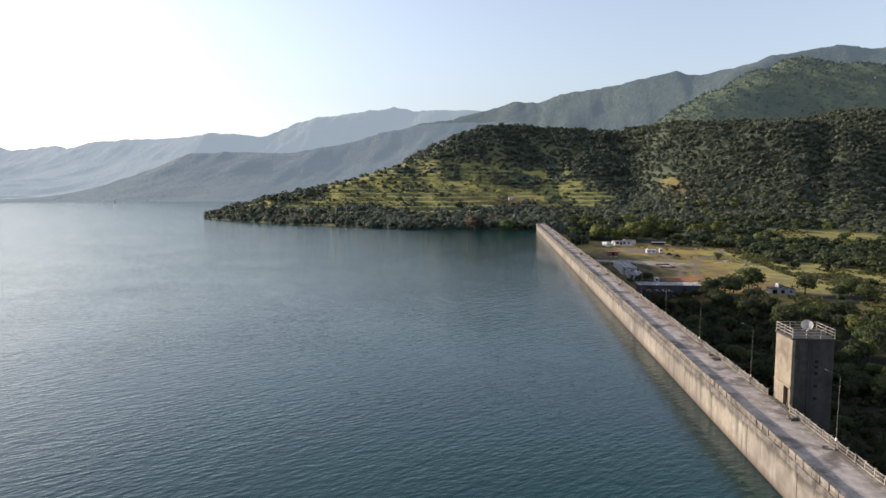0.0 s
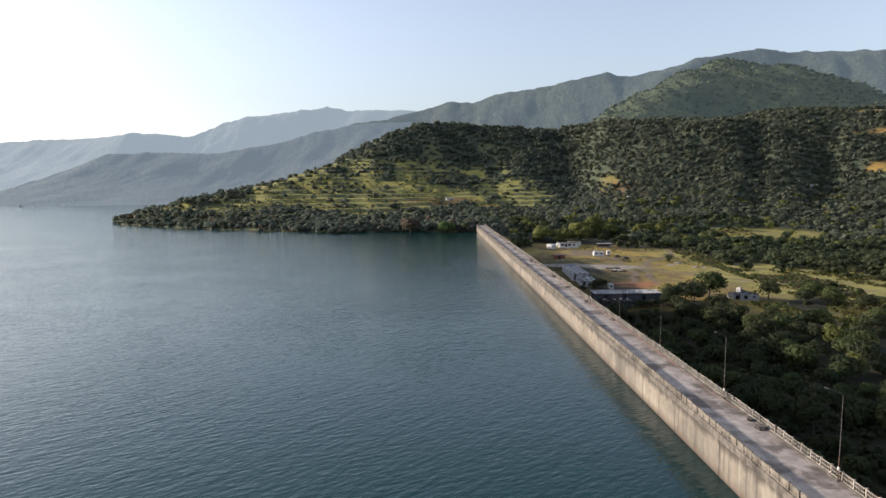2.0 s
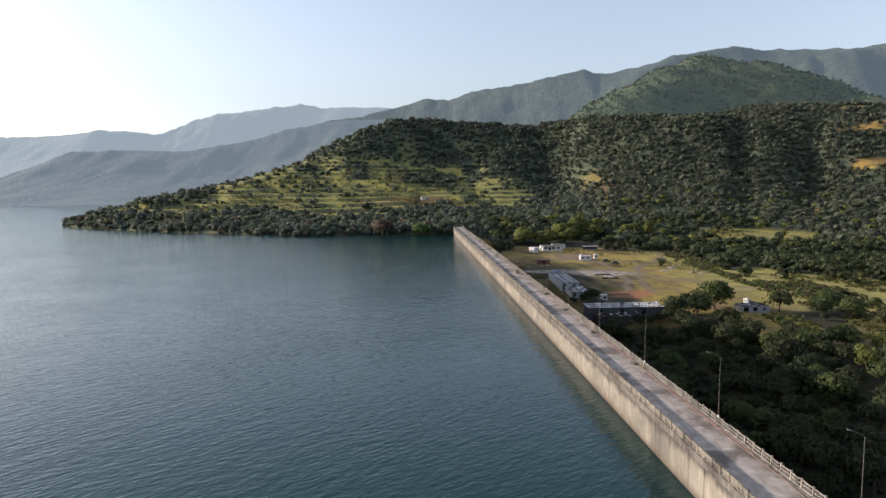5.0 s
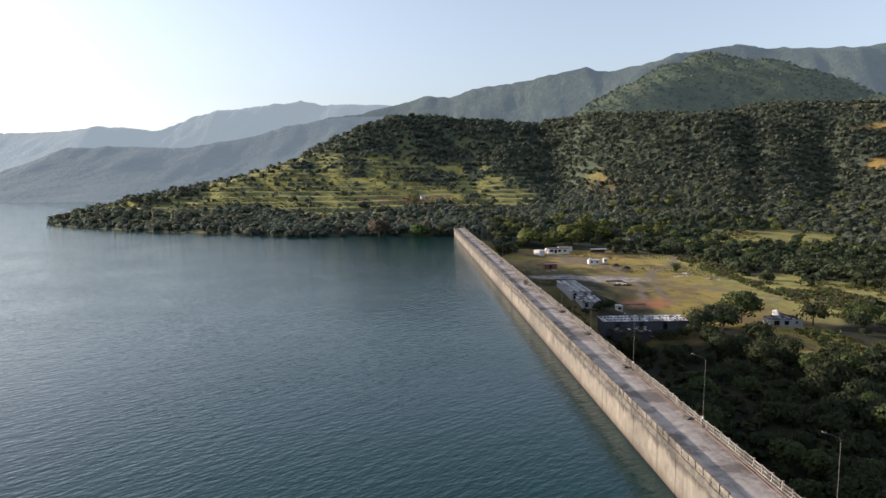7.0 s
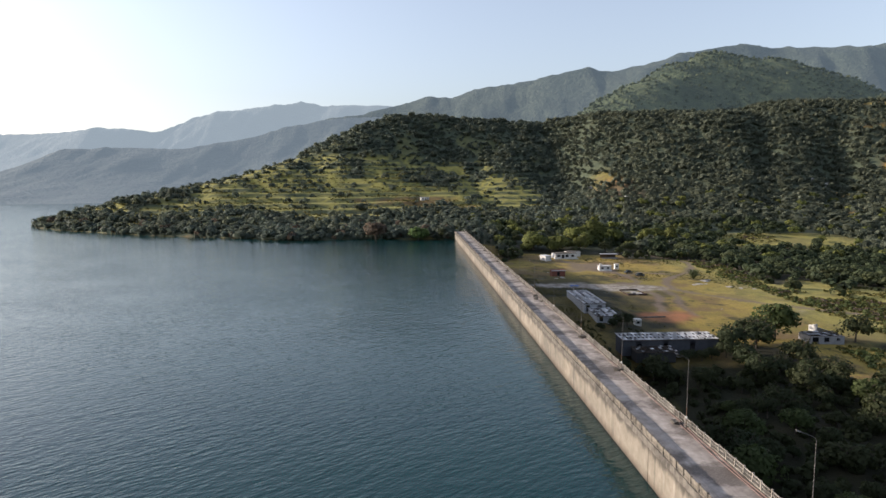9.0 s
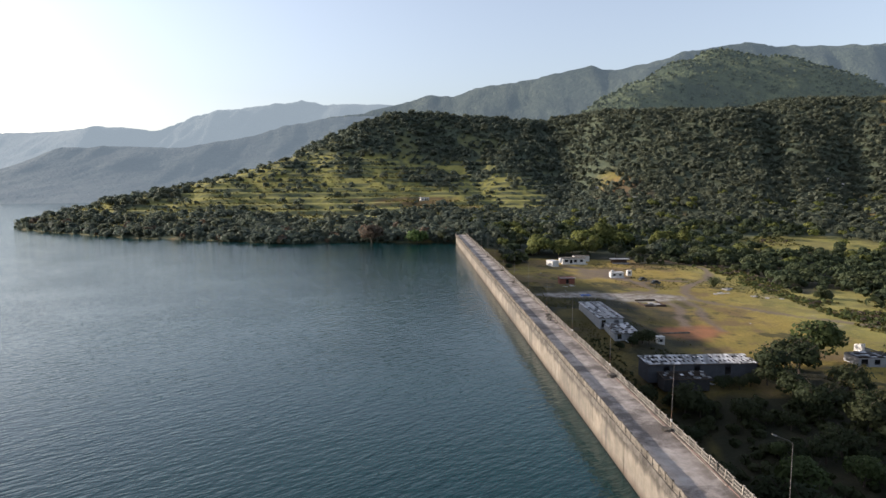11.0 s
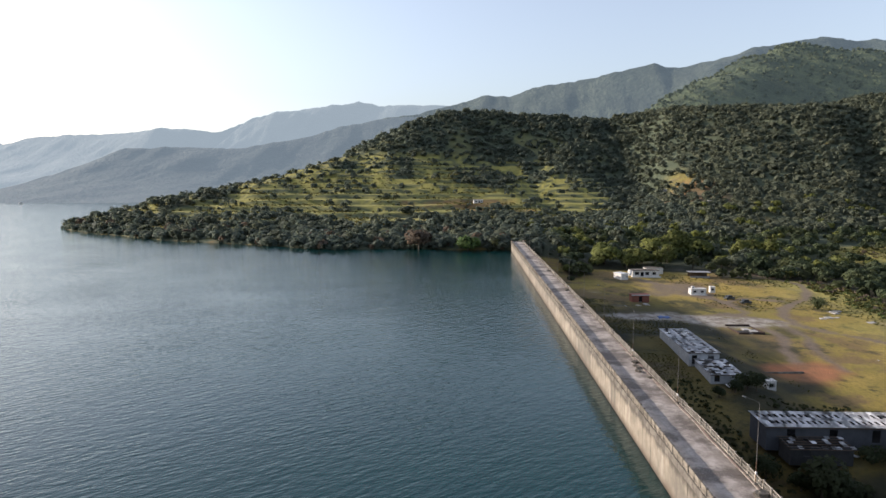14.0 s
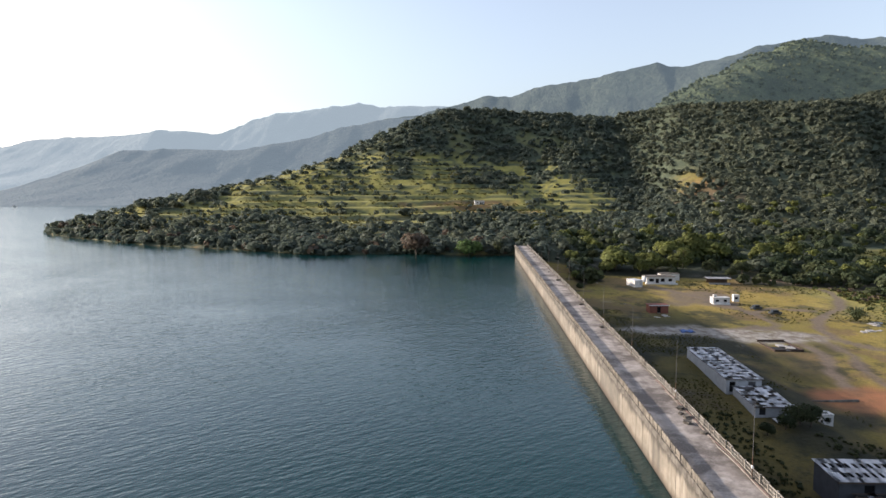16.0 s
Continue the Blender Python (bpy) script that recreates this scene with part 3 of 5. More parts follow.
def track_mask(x, y):
    best = np.full(x.shape, 1e9)
    for line in TRACKS:
        for (ax, ay), (bx, by) in zip(line[:-1], line[1:]):
            s = np.clip(((x - ax) * (bx - ax) + (y - ay) * (by - ay)) / ((bx - ax) ** 2 + (by - ay) ** 2), 0, 1)
            best = np.minimum(best, np.hypot(x - ax - s * (bx - ax), y - ay - s * (by - ay)))
    w = best + 1.5 * fbm(x, y, 6, 3, 51)
    yard = np.exp(-(((x - 56) / 13) ** 2 + ((y - 354) / 17) ** 2))
    return np.clip(1 - step(0.8, 2.3, w) + 0.85 * step(0.35, 0.75, yard + 0.7 * fbm(x, y, 9, 3, 53)), 0, 1) * 0.9


def pale_mask(x, y):
    """The broad bare strip of pale ground across the meadow."""
    pale = np.exp(-(((x - 48) / 30) ** 2 + ((y - 302 + 0.12 * (x - 48)) / 9) ** 2))
    return 0.9 * step(0.3, 0.75, pale + 0.7 * fbm(x, y, 8, 3, 52))


def axis(*spans):
    """Grid lines: rows of start, end, spacing."""
    out = []
    for a, b, d in spans:
        out += list(np.arange(a, b, d))
    return np.array(out + [spans[-1][1]])


gx = axis((-4600, -1000, 200), (-1000, -420, 40), (-420, 12, 4), (12, 130, 1.6), (130, 420, 5), (420, 1000, 10), (1000, 4600, 200))
gy = axis((-4600, -600, 200), (-600, -100, 40), (-100, 190, 6), (190, 400, 1.8), (400, 720, 3), (720, 900, 5), (900, 1600, 10), (1600, 4600, 200))
X, Y = np.meshgrid(gx, gy)
H = land(X, Y)
H = np.where((np.abs(X) < 7) & (Y < 418), np.minimum(H, -9.0), H)
cover = wood_cover(X, Y, H)
red = 0.95 * step(0.35, 0.8, np.exp(-(((X - 55) / 10) ** 2 + ((Y - 251) / 10) ** 2)) + 0.5 * fbm(X, Y, 9, 3, 61))
red = np.maximum(red, 0.45 * step(0.5, 0.8, np.exp(-(((X + 20) / 60) ** 2 + ((H - 12) / 5) ** 2)) * (Y > 430) + 0.8 * fbm(X, Y, 25, 3, 62)))
red = np.maximum(red, 0.28 * step(0.3, 0.7, np.exp(-(((X - 437) / 34) ** 2 + ((Y - 628) / 15) ** 2)) + np.exp(-(((X - 470) / 40) ** 2 + ((Y - 706) / 12) ** 2)) + 0.5 * fbm(X, Y, 16, 3, 65)) * (X > 380) * (Y > 560))
red = np.maximum(red, 0.3 * step(0.35, 0.6, np.exp(-(((X - 150) / 22) ** 2 + ((Y - 610) / 40) ** 2)) + 0.5 * fbm(X, Y, 20, 3, 63)))
Q = (H + 1.6 * fbm(X, Y, 120, 2, 21)) / 4.2
F = Q - np.floor(Q)
bank = step(0.10, 0.22, F) * (1 - step(0.88, 0.96, F)) * (X < 110) * (H < 52) * (H > 0) * (Y > 430)
# shade below the dam painted into the ground as near-black scrub
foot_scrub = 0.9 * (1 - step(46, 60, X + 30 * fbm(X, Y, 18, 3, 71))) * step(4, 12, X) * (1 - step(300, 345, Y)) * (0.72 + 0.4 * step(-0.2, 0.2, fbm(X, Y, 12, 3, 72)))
nx, ny = len(gx), len(gy)
idx = np.arange(nx * ny).reshape(ny, nx)
quads = np.stack([idx[:-1, :-1], idx[:-1, 1:], idx[1:, 1:], idx[1:, :-1]], -1).reshape(-1, 4)
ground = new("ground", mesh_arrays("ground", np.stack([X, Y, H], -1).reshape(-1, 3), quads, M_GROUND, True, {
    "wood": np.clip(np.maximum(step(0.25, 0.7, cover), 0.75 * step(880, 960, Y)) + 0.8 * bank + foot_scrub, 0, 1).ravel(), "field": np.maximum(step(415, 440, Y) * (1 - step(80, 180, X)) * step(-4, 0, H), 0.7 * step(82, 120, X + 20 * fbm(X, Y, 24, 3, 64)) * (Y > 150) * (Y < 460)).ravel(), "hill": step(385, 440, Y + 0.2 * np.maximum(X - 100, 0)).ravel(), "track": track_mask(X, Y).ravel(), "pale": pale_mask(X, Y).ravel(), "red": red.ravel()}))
tagged(ground, "grassy valley and terraced wooded hills round the lake", "ground", kind="structure")

# ---- the high knoll ----
kx, ky = np.meshgrid(np.arange(150, 1201, 9.0), np.arange(905, 1700, 9.0))
ki = np.arange(kx.size).reshape(kx.shape)
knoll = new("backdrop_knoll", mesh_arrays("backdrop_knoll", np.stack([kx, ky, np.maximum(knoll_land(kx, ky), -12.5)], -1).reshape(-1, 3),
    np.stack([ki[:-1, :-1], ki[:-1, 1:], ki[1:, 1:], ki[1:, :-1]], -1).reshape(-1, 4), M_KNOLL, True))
tagged(knoll, "high grassy and wooded knoll in thin haze", "hill", kind="structure")

# ---- the lake ----
wx = np.r_[np.linspace(-4600, -700, 14), np.linspace(-640, -5.3, 40)]
wy = np.r_[np.linspace(-4600, -500, 12), np.linspace(-440, 900, 60), np.linspace(1000, 4600, 14)]
WX, WY = np.meshgrid(wx, wy)
wi = np.arange(WX.size).reshape(WX.shape)
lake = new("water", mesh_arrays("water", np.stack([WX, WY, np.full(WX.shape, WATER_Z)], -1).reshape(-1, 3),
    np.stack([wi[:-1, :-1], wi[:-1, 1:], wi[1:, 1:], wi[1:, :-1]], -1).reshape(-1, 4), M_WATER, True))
tagged(lake, "rippled blue-green reservoir water lapping the dam", "lake", kind="structure")


# ---- far ranges ----


def far_range(name, crest, front, back, foot, material, label, rough, seed):
    """A range along its crest: slopes to a foot in front and behind, with spurs and gullies."""
    pts = np.array(crest, float)
    run = np.r_[0, np.cumsum(np.hypot(*np.diff(pts[:, :2], axis=0).T))]
    n = int(run[-1] / 12)
    s = np.linspace(0, run[-1], n)
    cx, cy, cz = (np.interp(s, run, pts[:, k]) for k in range(3))
    cz = cz + rough * fbm(s, 0 * s, 60, 3, seed) + 0.5 * rough * fbm(s, 0 * s + 5, 14, 2, seed + 3)
    d = np.r_[-np.linspace(1, 0.02, 46) ** 1.3, 0.0, np.linspace(0.05, 1, 8)]
    rows = []
    for q in d:
        span = front if q < 0 else back
        far = abs(q) * span
        px = cx
        py = cy + np.sign(q) * far
        prof = np.exp(-((far / (0.42 * span)) ** 1.15)) - abs(q) * math.exp(-((1 / 0.42) ** 1.15))
        spur = fbm(s * 1.0 + 0.25 * far, far * 0.35, 330, 5, seed + 9) * (0.9 * np.minimum(far / 130.0, 1.0)) * (1 - abs(q)) ** 0.6
        rows.append(np.stack([px, py, foot + (cz - foot) * np.clip(prof + 0.42 * spur, -0.05, 2.0)], -1))
    grid = np.array(rows)
    i = np.arange(grid.shape[0] * n).reshape(-1, n)
    faces = np.stack([i[:-1, :-1], i[:-1, 1:], i[1:, 1:], i[1:, :-1]], -1).reshape(-1, 4)
    ob = new(name, mesh_arrays(name, grid.reshape(-1, 3), faces, material, True))
    return tagged(ob, label, "mountain range", kind="structure")


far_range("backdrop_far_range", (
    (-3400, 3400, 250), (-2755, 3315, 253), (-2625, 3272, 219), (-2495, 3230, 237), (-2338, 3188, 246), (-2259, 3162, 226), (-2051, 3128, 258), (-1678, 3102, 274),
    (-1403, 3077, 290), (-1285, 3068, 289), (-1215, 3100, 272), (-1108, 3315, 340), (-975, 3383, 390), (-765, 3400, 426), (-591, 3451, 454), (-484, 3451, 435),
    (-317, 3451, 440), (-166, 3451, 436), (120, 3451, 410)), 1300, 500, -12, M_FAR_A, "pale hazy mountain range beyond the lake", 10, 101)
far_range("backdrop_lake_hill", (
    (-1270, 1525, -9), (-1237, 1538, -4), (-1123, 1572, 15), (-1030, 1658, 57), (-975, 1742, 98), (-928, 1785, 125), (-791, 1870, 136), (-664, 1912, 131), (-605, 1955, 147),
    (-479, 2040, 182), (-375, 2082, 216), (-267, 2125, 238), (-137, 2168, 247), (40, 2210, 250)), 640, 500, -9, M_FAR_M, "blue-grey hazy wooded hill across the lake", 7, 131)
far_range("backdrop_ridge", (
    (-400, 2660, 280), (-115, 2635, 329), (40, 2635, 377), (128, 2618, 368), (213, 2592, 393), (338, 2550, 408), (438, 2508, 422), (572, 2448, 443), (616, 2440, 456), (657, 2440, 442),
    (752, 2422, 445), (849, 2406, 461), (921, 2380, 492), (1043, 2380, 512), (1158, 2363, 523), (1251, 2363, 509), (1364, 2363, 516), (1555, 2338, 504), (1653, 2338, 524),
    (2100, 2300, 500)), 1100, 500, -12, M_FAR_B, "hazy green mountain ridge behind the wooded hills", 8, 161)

# ---- the dam ----
FACE_X, EDGE_X = -5.25, 0.42   # upstream face; downstream edge of the crest
dam = thing("dam", "long weathered concrete gravity dam with railed crest road", "dam", kind="structure")


def block_mesh(length):
    """One monolith of the dam: upright upstream face, flat crest, sloping back."""
    bm = bmesh.new()
    prof = ((FACE_X, -14.0), (FACE_X, -0.55), (EDGE_X, -0.55), (EDGE_X, -4.5), (EDGE_X + 32, -48.0), (FACE_X, -48.0))
    ends = [[bm.verts.new((px, y, pz)) for px, pz in prof] for y in (0.055, length - 0.055)]
    for i in range(len(prof)):
        j = (i + 1) % len(prof)
        bm.faces.new((ends[0][i], ends[0][j], ends[1][j], ends[1][i]))
    bm.faces.new(ends[0])
    bm.faces.new(ends[1][::-1])
    bmesh.ops.recalc_face_normals(bm, faces=bm.faces)
    me = bpy.data.meshes.new("wall_block")
    bm.to_mesh(me)
    bm.free()
    me.materials.append(M_WALL)
    return me


BLOCK = 12.2
block_me = block_mesh(BLOCK)
first, count = -22, 56
bm = box(FACE_X + 0.05, 0.02, -0.549, EDGE_X - 0.05, BLOCK - 0.02, 0.0)
deck_me = bpy.data.meshes.new("deck_slab")
bm.to_mesh(deck_me)
bm.free()
deck_me.materials.append(M_DECK)


def coping_mesh(x0, x1, z0, z1, seed):
    """A kerb under the railing with a chipped, uneven edge."""
    bm = bmesh.new()
    rnd = random.Random(seed)
    n = 30
    rows = []
    for i in range(n + 1):
        y = 0.02 + i * (BLOCK - 0.04) / n
        c = 0.10 if rnd.random() < 0.12 else 0.0
        rows.append([bm.verts.new((x0 - rnd.uniform(-0.01, 0.05) + c, y, z0 - rnd.uniform(0, 0.09))), bm.verts.new((x1 + rnd.uniform(0, 0.03), y, z0)),
                     bm.verts.new((x1 + rnd.uniform(-0.02, 0.02), y, z1 - rnd.uniform(0, 0.04))), bm.verts.new((x0 - rnd.uniform(-0.02, 0.03) + c, y, z1 - rnd.uniform(0, 0.05)))])
    for a, b in zip(rows[:-1], rows[1:]):
        for k in range(4):
            bm.faces.new((a[k], a[(k + 1) % 4], b[(k + 1) % 4], b[k]))
    bm.faces.new(rows[0][::-1])
    bm.faces.new(rows[-1])
    bmesh.ops.recalc_face_normals(bm, faces=bm.faces)
    me = bpy.data.meshes.new("coping")
    bm.to_mesh(me)
    bm.free()
    me.materials.append(M_COPING)
    return me


copings = [[coping_mesh(FACE_X - 0.14, FACE_X + 0.34, -0.55, 0.12, k), coping_mesh(EDGE_X - 0.42, EDGE_X + 0.06, -0.42, 0.12, 9 + k)] for k in range(3)]
for i in range(count):
    y = DAM_END - (i + 1) * BLOCK
    m = pose(0, y, 0)
    part("wall_block", block_me, None, dam, m=m)
    part("deck_slab", deck_me, None, dam, "worn patchy concrete deck slab", m=m)
    part("coping", copings[i % 3][0], None, dam, m=m)
    part("coping", copings[(i + 1) % 3][1], None, dam, m=m)
DAM_START = DAM_END - count * BLOCK

# ---- railings ----
BAY = 1.55


def post_mesh(half, material):
    bm = box(-half, -half, 0.0, half, half, 0.99, 0.012)
    add_box(bm, -half - 0.015, -half - 0.015, 0.98, half + 0.015, half + 0.015, 1.03)
    me = bpy.data.meshes.new("post")
    bm.to_mesh(me)
    bm.free()
    me.materials.append(material)
    return me


def panel_mesh(seed, n, bar, top, material):
    """A precast bay: one lattice plate with square openings; edges worn and a little sagged."""
    rnd = random.Random(seed)
    ys = [0.12]
    for k in range(1, n):
        mid = 0.12 + k * (BAY - 0.24) / n
        ys += [mid - bar / 2, mid + bar / 2]
    ys.append(BAY - 0.12)
    zs = (0.0, 0.10, 0.48, 0.48 + top * 0.7, 0.95 - top, 0.95)
    bm = bmesh.new()
    add_cells(bm, ys, zs, -0.04, 0.04, lambda u, w: not (any(ys[i] < u < ys[i + 1] for i in range(0, 2 * n, 2)) and (0.10 < w < 0.48 or 0.48 + top * 0.7 < w < 0.95 - top)))
    for v in bm.verts:
        v.co.x, v.co.y = -v.co.y, v.co.x
    sag, twist = rnd.uniform(-0.03, 0.0), rnd.uniform(-0.02, 0.02)
    for v in bm.verts:
        v.co.z += sag * math.sin(math.pi * v.co.y / BAY) + rnd.uniform(-0.012, 0.012)
        v.co.x += twist * v.co.z + rnd.uniform(-0.006, 0.006)
    me = bpy.data.meshes.new("railing_panel")
    bm.to_mesh(me)
    bm.free()
    me.materials.append(material)
    return me


RAIL_KINDS = ((post_mesh(0.1, M_RAIL_MOULD), [panel_mesh(k, 6, 0.145, 0.24, M_RAIL_MOULD) for k in range(6)]), (post_mesh(0.075, M_RAIL), [panel_mesh(k + 10, 6, 0.036, 0.075, M_RAIL) for k in range(6)]))
TOWER_Y0, TOWER_Y1 = 12.6, 17.0
rnd = random.Random(5)
for name, x, label in (("upstream_railing", FACE_X + 0.08, "mould-blackened concrete railing along the water side of the dam"),
                       ("downstream_railing", EDGE_X - 0.18, "weathered concrete railing with sagging bays along the valley side")):
    rail = thing(name, label, "railing", "railings of the dam")
    post_me, panels = RAIL_KINDS[0 if x < 0 else 1]
    low = Matrix.Diagonal((1, 1, 0.74 if x < 0 else 0.84, 1))
    n = int((DAM_END + 34) / BAY)
    for i in range(n):
        y = DAM_END - 0.3 - i * BAY
        if x > 0 and TOWER_Y0 - 0.6 < y < TOWER_Y1 - 1.4:
            continue
        tilt = rnd.uniform(-2.5, 2.5) * (1.0 if x < 0 else 2.2)
        part("post", post_me, None, rail, m=pose(x + rnd.uniform(-0.02, 0.02), y, 0.1, 0, tilt, 0) @ low)
        if x > 0 and TOWER_Y0 - 0.6 < y - BAY < TOWER_Y1 - 1.4:
            continue
        part("railing_panel", panels[rnd.randrange(6)], None, rail, m=pose(x, y - BAY, 0.1, rnd.uniform(-0.8, 0.8), rnd.uniform(-3, 3) * (1.0 if x < 0 else 2.5), rnd.uniform(-0.5, 0.5)) @ low)
    bm = bmesh.new()
    y = DAM_END - 0.3 - n * BAY
    while y > DAM_START + 3:
        add_box(bm, x - 0.13, y - 0.13, 0.1, x + 0.13, y + 0.13, 1.1)
        for z in (0.96, 0.6, 0.26):
            add_box(bm, x - 0.05, y - BAY, z - 0.05, x + 0.05, y, z + 0.05)
        y -= BAY
    tagged(part("railing_run", bm, M_RAIL_MOULD if x < 0 else M_RAIL, rail), kind="stuff")

# ---- lamp posts ----
LAMP_GAP = 21.835


def lamp_post():
    ob = thing("street_lamp", "slender galvanised lamp post with short arm on the dam crest", "street lamp", "lamp posts along the dam")
    part("base_block", box(-0.15, -0.17, 0.0, 0.15, 0.17, 0.22, 0.03), M_COPING, ob, "chipped concrete base block")
    part("lower_pole", tube((0, 0, 0.25), (0, 0, 2.2), 0.042, 0.036, 10), M_RUST, ob, "rust-brown lower pole")
    part("junction_box", box(-0.07, -0.09, 1.0, 0.07, 0.09, 1.28, 0.015), M_WHITE, ob, "small pale junction box")
    part("upper_pole", tube((0, 0, 2.2), (0, 0, 7.45), 0.028, 0.018, 10), M_POLE, ob)
    bm = bmesh.new()
    pts = [(0.0, 0, 7.42), (-0.12, 0, 7.6), (-0.45, 0, 7.75), (-1.15, 0, 7.98)]
    add_sweep(bm, pts, [0.016] * 4, 8)
    part("arm", bm, M_POLE, ob)
    bm = box(-1.5, -0.07, 7.97, -1.1, 0.07, 8.04, 0.025)
    for v in bm.verts:
        v.co.z += -0.33 * (v.co.x + 1.1)
    head = part("lamp_head", bm, M_POLE, ob)
    lens = box(-1.46, -0.055, 7.945, -1.18, 0.055, 7.967, 0.008)
    for v in lens.verts:
        v.co.z += -0.33 * (v.co.x + 1.1)
    part("lens", lens, M_WHITE, head, "cloudy white lens")
    return ob


lamp = lamp_post()
lamp.matrix_basis = pose(-0.02, -3 * LAMP_GAP, 0)
for k in range(-2, 19):
    leans = random.Random(70 + k)
    copy_thing(lamp, pose(-0.02, k * LAMP_GAP, 0, leans.uniform(-0.6, 0.6), leans.uniform(-0.3, 1.3), leans.uniform(-8, 8)))

# ---- lift tower ----
tower = thing("tower", "square weathered concrete shaft tower with railed flat roof beside the dam", "tower")
TX0, TX1, TTOP = 0.98, 5.65, 8.1
bm = bmesh.new()
add_box(bm, TX0, TOWER_Y0 + 1.75, -0.5, TX0 + 0.35, TOWER_Y1, TTOP)
add_box(bm, TX0, TOWER_Y0, -0.5, TX0 + 0.35, TOWER_Y0 + 0.55, TTOP)
add_box(bm, TX0, TOWER_Y0 + 0.55, 2.2, TX0 + 0.35, TOWER_Y0 + 1.75, TTOP)
add_box(bm, TX0 + 0.351, TOWER_Y1 - 0.3, -46.0, TX1, TOWER_Y1, TTOP)
add_box(bm, TX1 - 0.3, TOWER_Y0 + 0.301, -46.0, TX1 - 0.001, TOWER_Y1 - 0.301, TTOP)
part("shaft", bm, M_TOWER, tower)
# shade of the side turned from the sun is painted into this wall
part("stained_wall", box(TX0 + 0.351, TOWER_Y0, -46.0, TX1, TOWER_Y0 + 0.299, TTOP), M_TOWER_SHADE, tower, "streaked wall, its colour darkened for the shaded side")
part("roof_slab", box(TX0 - 0.12, TOWER_Y0 - 0.12, TTOP + 0.002, TX1 + 0.12, TOWER_Y1 + 0.12, TTOP + 0.22, 0.03), M_TOWER_SHADE, tower)
part("floor_slab", box(TX0 + 0.36, TOWER_Y0 + 0.31, -0.3, TX1 - 0.31, TOWER_Y1 - 0.31, 0.0), M_DECK, tower)
part("door_frame", box(TX0 - 0.05, TOWER_Y0 + 0.43, 0.0, TX0 - 0.004, TOWER_Y0 + 0.55, 2.25), M_RUST, tower, "rusty door jamb")
part("landing", box(EDGE_X + 0.08, TOWER_Y0, -0.4, TX0 - 0.002, TOWER_Y1, -0.01), M_DECK, tower)
part("ledge", box(TX0 - 0.09, TOWER_Y0 + 0.0, 2.35, TX0 - 0.004, TOWER_Y1, 2.5), M_TOWER, tower)
# rib stands in for a dark upright band on the wall
part("stiffener", box(TX0 + 1.8, TOWER_Y0 - 0.2, -45, TX0 + 2.2, TOWER_Y0 - 0.004, TTOP - 0.1, 0.02), M_DARKWALL, tower, "near-black upright rib")
# near-black plates in place of the shaded depth of slots
for z in (5.6, 4.95, 4.2, 2.7, 1.2):
    part("vent", box(TX0 + 2.6, TOWER_Y0 - 0.03, z - 0.17, TX0 + 3.0, TOWER_Y0 - 0.004, z + 0.17, 0.008), M_DARK, tower, "small near-black plate for a vent slot")
zt = TTOP + 0.22
corners = [(TX0, TOWER_Y0), (TX1, TOWER_Y0), (TX1, TOWER_Y1), (TX0, TOWER_Y1)]
for (ax, ay), (bx, by) in zip(corners, corners[1:] + corners[:1]):
    for z in (0.35, 0.7, 1.05):
        part("guard_rail", tube((ax, ay, zt + z), (bx, by, zt + z), 0.045), M_RAIL, tower)
    n = 3 if abs(bx - ax) > 4 else 2
    for k in range(n):
        f = k / n
        px, py = ax + (bx - ax) * f, ay + (by - ay) * f
        part("rail_post", tube((px, py, zt), (px, py, zt + 1.1), 0.06), M_RAIL, tower)
dish = thing("satellite_dish", "round white satellite dish on the tower roof", "satellite dish", m=pose(2.9, 13.5, zt + 0.5) @ Matrix.Scale(0.84, 4))
part("mast", tube((0, 0, -0.58), (0, 0, 0.9), 0.05), M_GALV, dish)
bm = bmesh.new()
rings, seg = 6, 24
prev = None
for r in range(rings + 1):
    rad = 0.78 * r / rings
    ring = [bm.verts.new((rad * math.cos(2 * math.pi * i / seg), rad * math.sin(2 * math.pi * i / seg), 0.32 * (rad / 0.78) ** 2)) for i in range(seg)] if r else [bm.verts.new((0, 0, 0))]
    for i in range(seg):
        if r == 1:
            bm.faces.new((prev[0], ring[i], ring[(i + 1) % seg]))
        elif r > 1:
            bm.faces.new((prev[i], ring[i], ring[(i + 1) % seg], prev[(i + 1) % seg]))
    prev = ring
bmesh.ops.solidify(bm, geom=bm.faces[:], thickness=0.03)
part("reflector", bm, M_WHITE, dish, m=pose(-0.05, -0.1, 1.0, 62, 0, -22))
part("feed_arm", tube((-0.2, -0.3, 0.75), (-0.35, -0.85, 1.3), 0.03), M_GALV, dish)

# ---- loose things on the crest ----


def chunk_mesh(name, seed, sx, sy, sz, material):
    rnd = random.Random(seed)
    bm = bmesh.new()
    bmesh.ops.create_icosphere(bm, subdivisions=3, radius=1.0)
    for v in bm.verts:
        c = v.co
        k = 1 + 0.5 * noise.noise(c * 1.7 + Vector((seed, 0, 0))) + rnd.uniform(-0.11, 0.11)
        v.co = Vector((max(-0.72, min(0.72, c.x)) * sx * k, max(-0.72, min(0.72, c.y)) * sy * k, max(-0.6, min(0.6, c.z)) * sz * k + 0.55 * sz))
    me = bpy.data.meshes.new(name)
    bm.to_mesh(me)
    bm.free()
    me.materials.append(material)
    return me


stones = [chunk_mesh("rubble", k, 0.55, 0.4, 0.28, M_COPING) for k in range(4)]
rnd = random.Random(12)
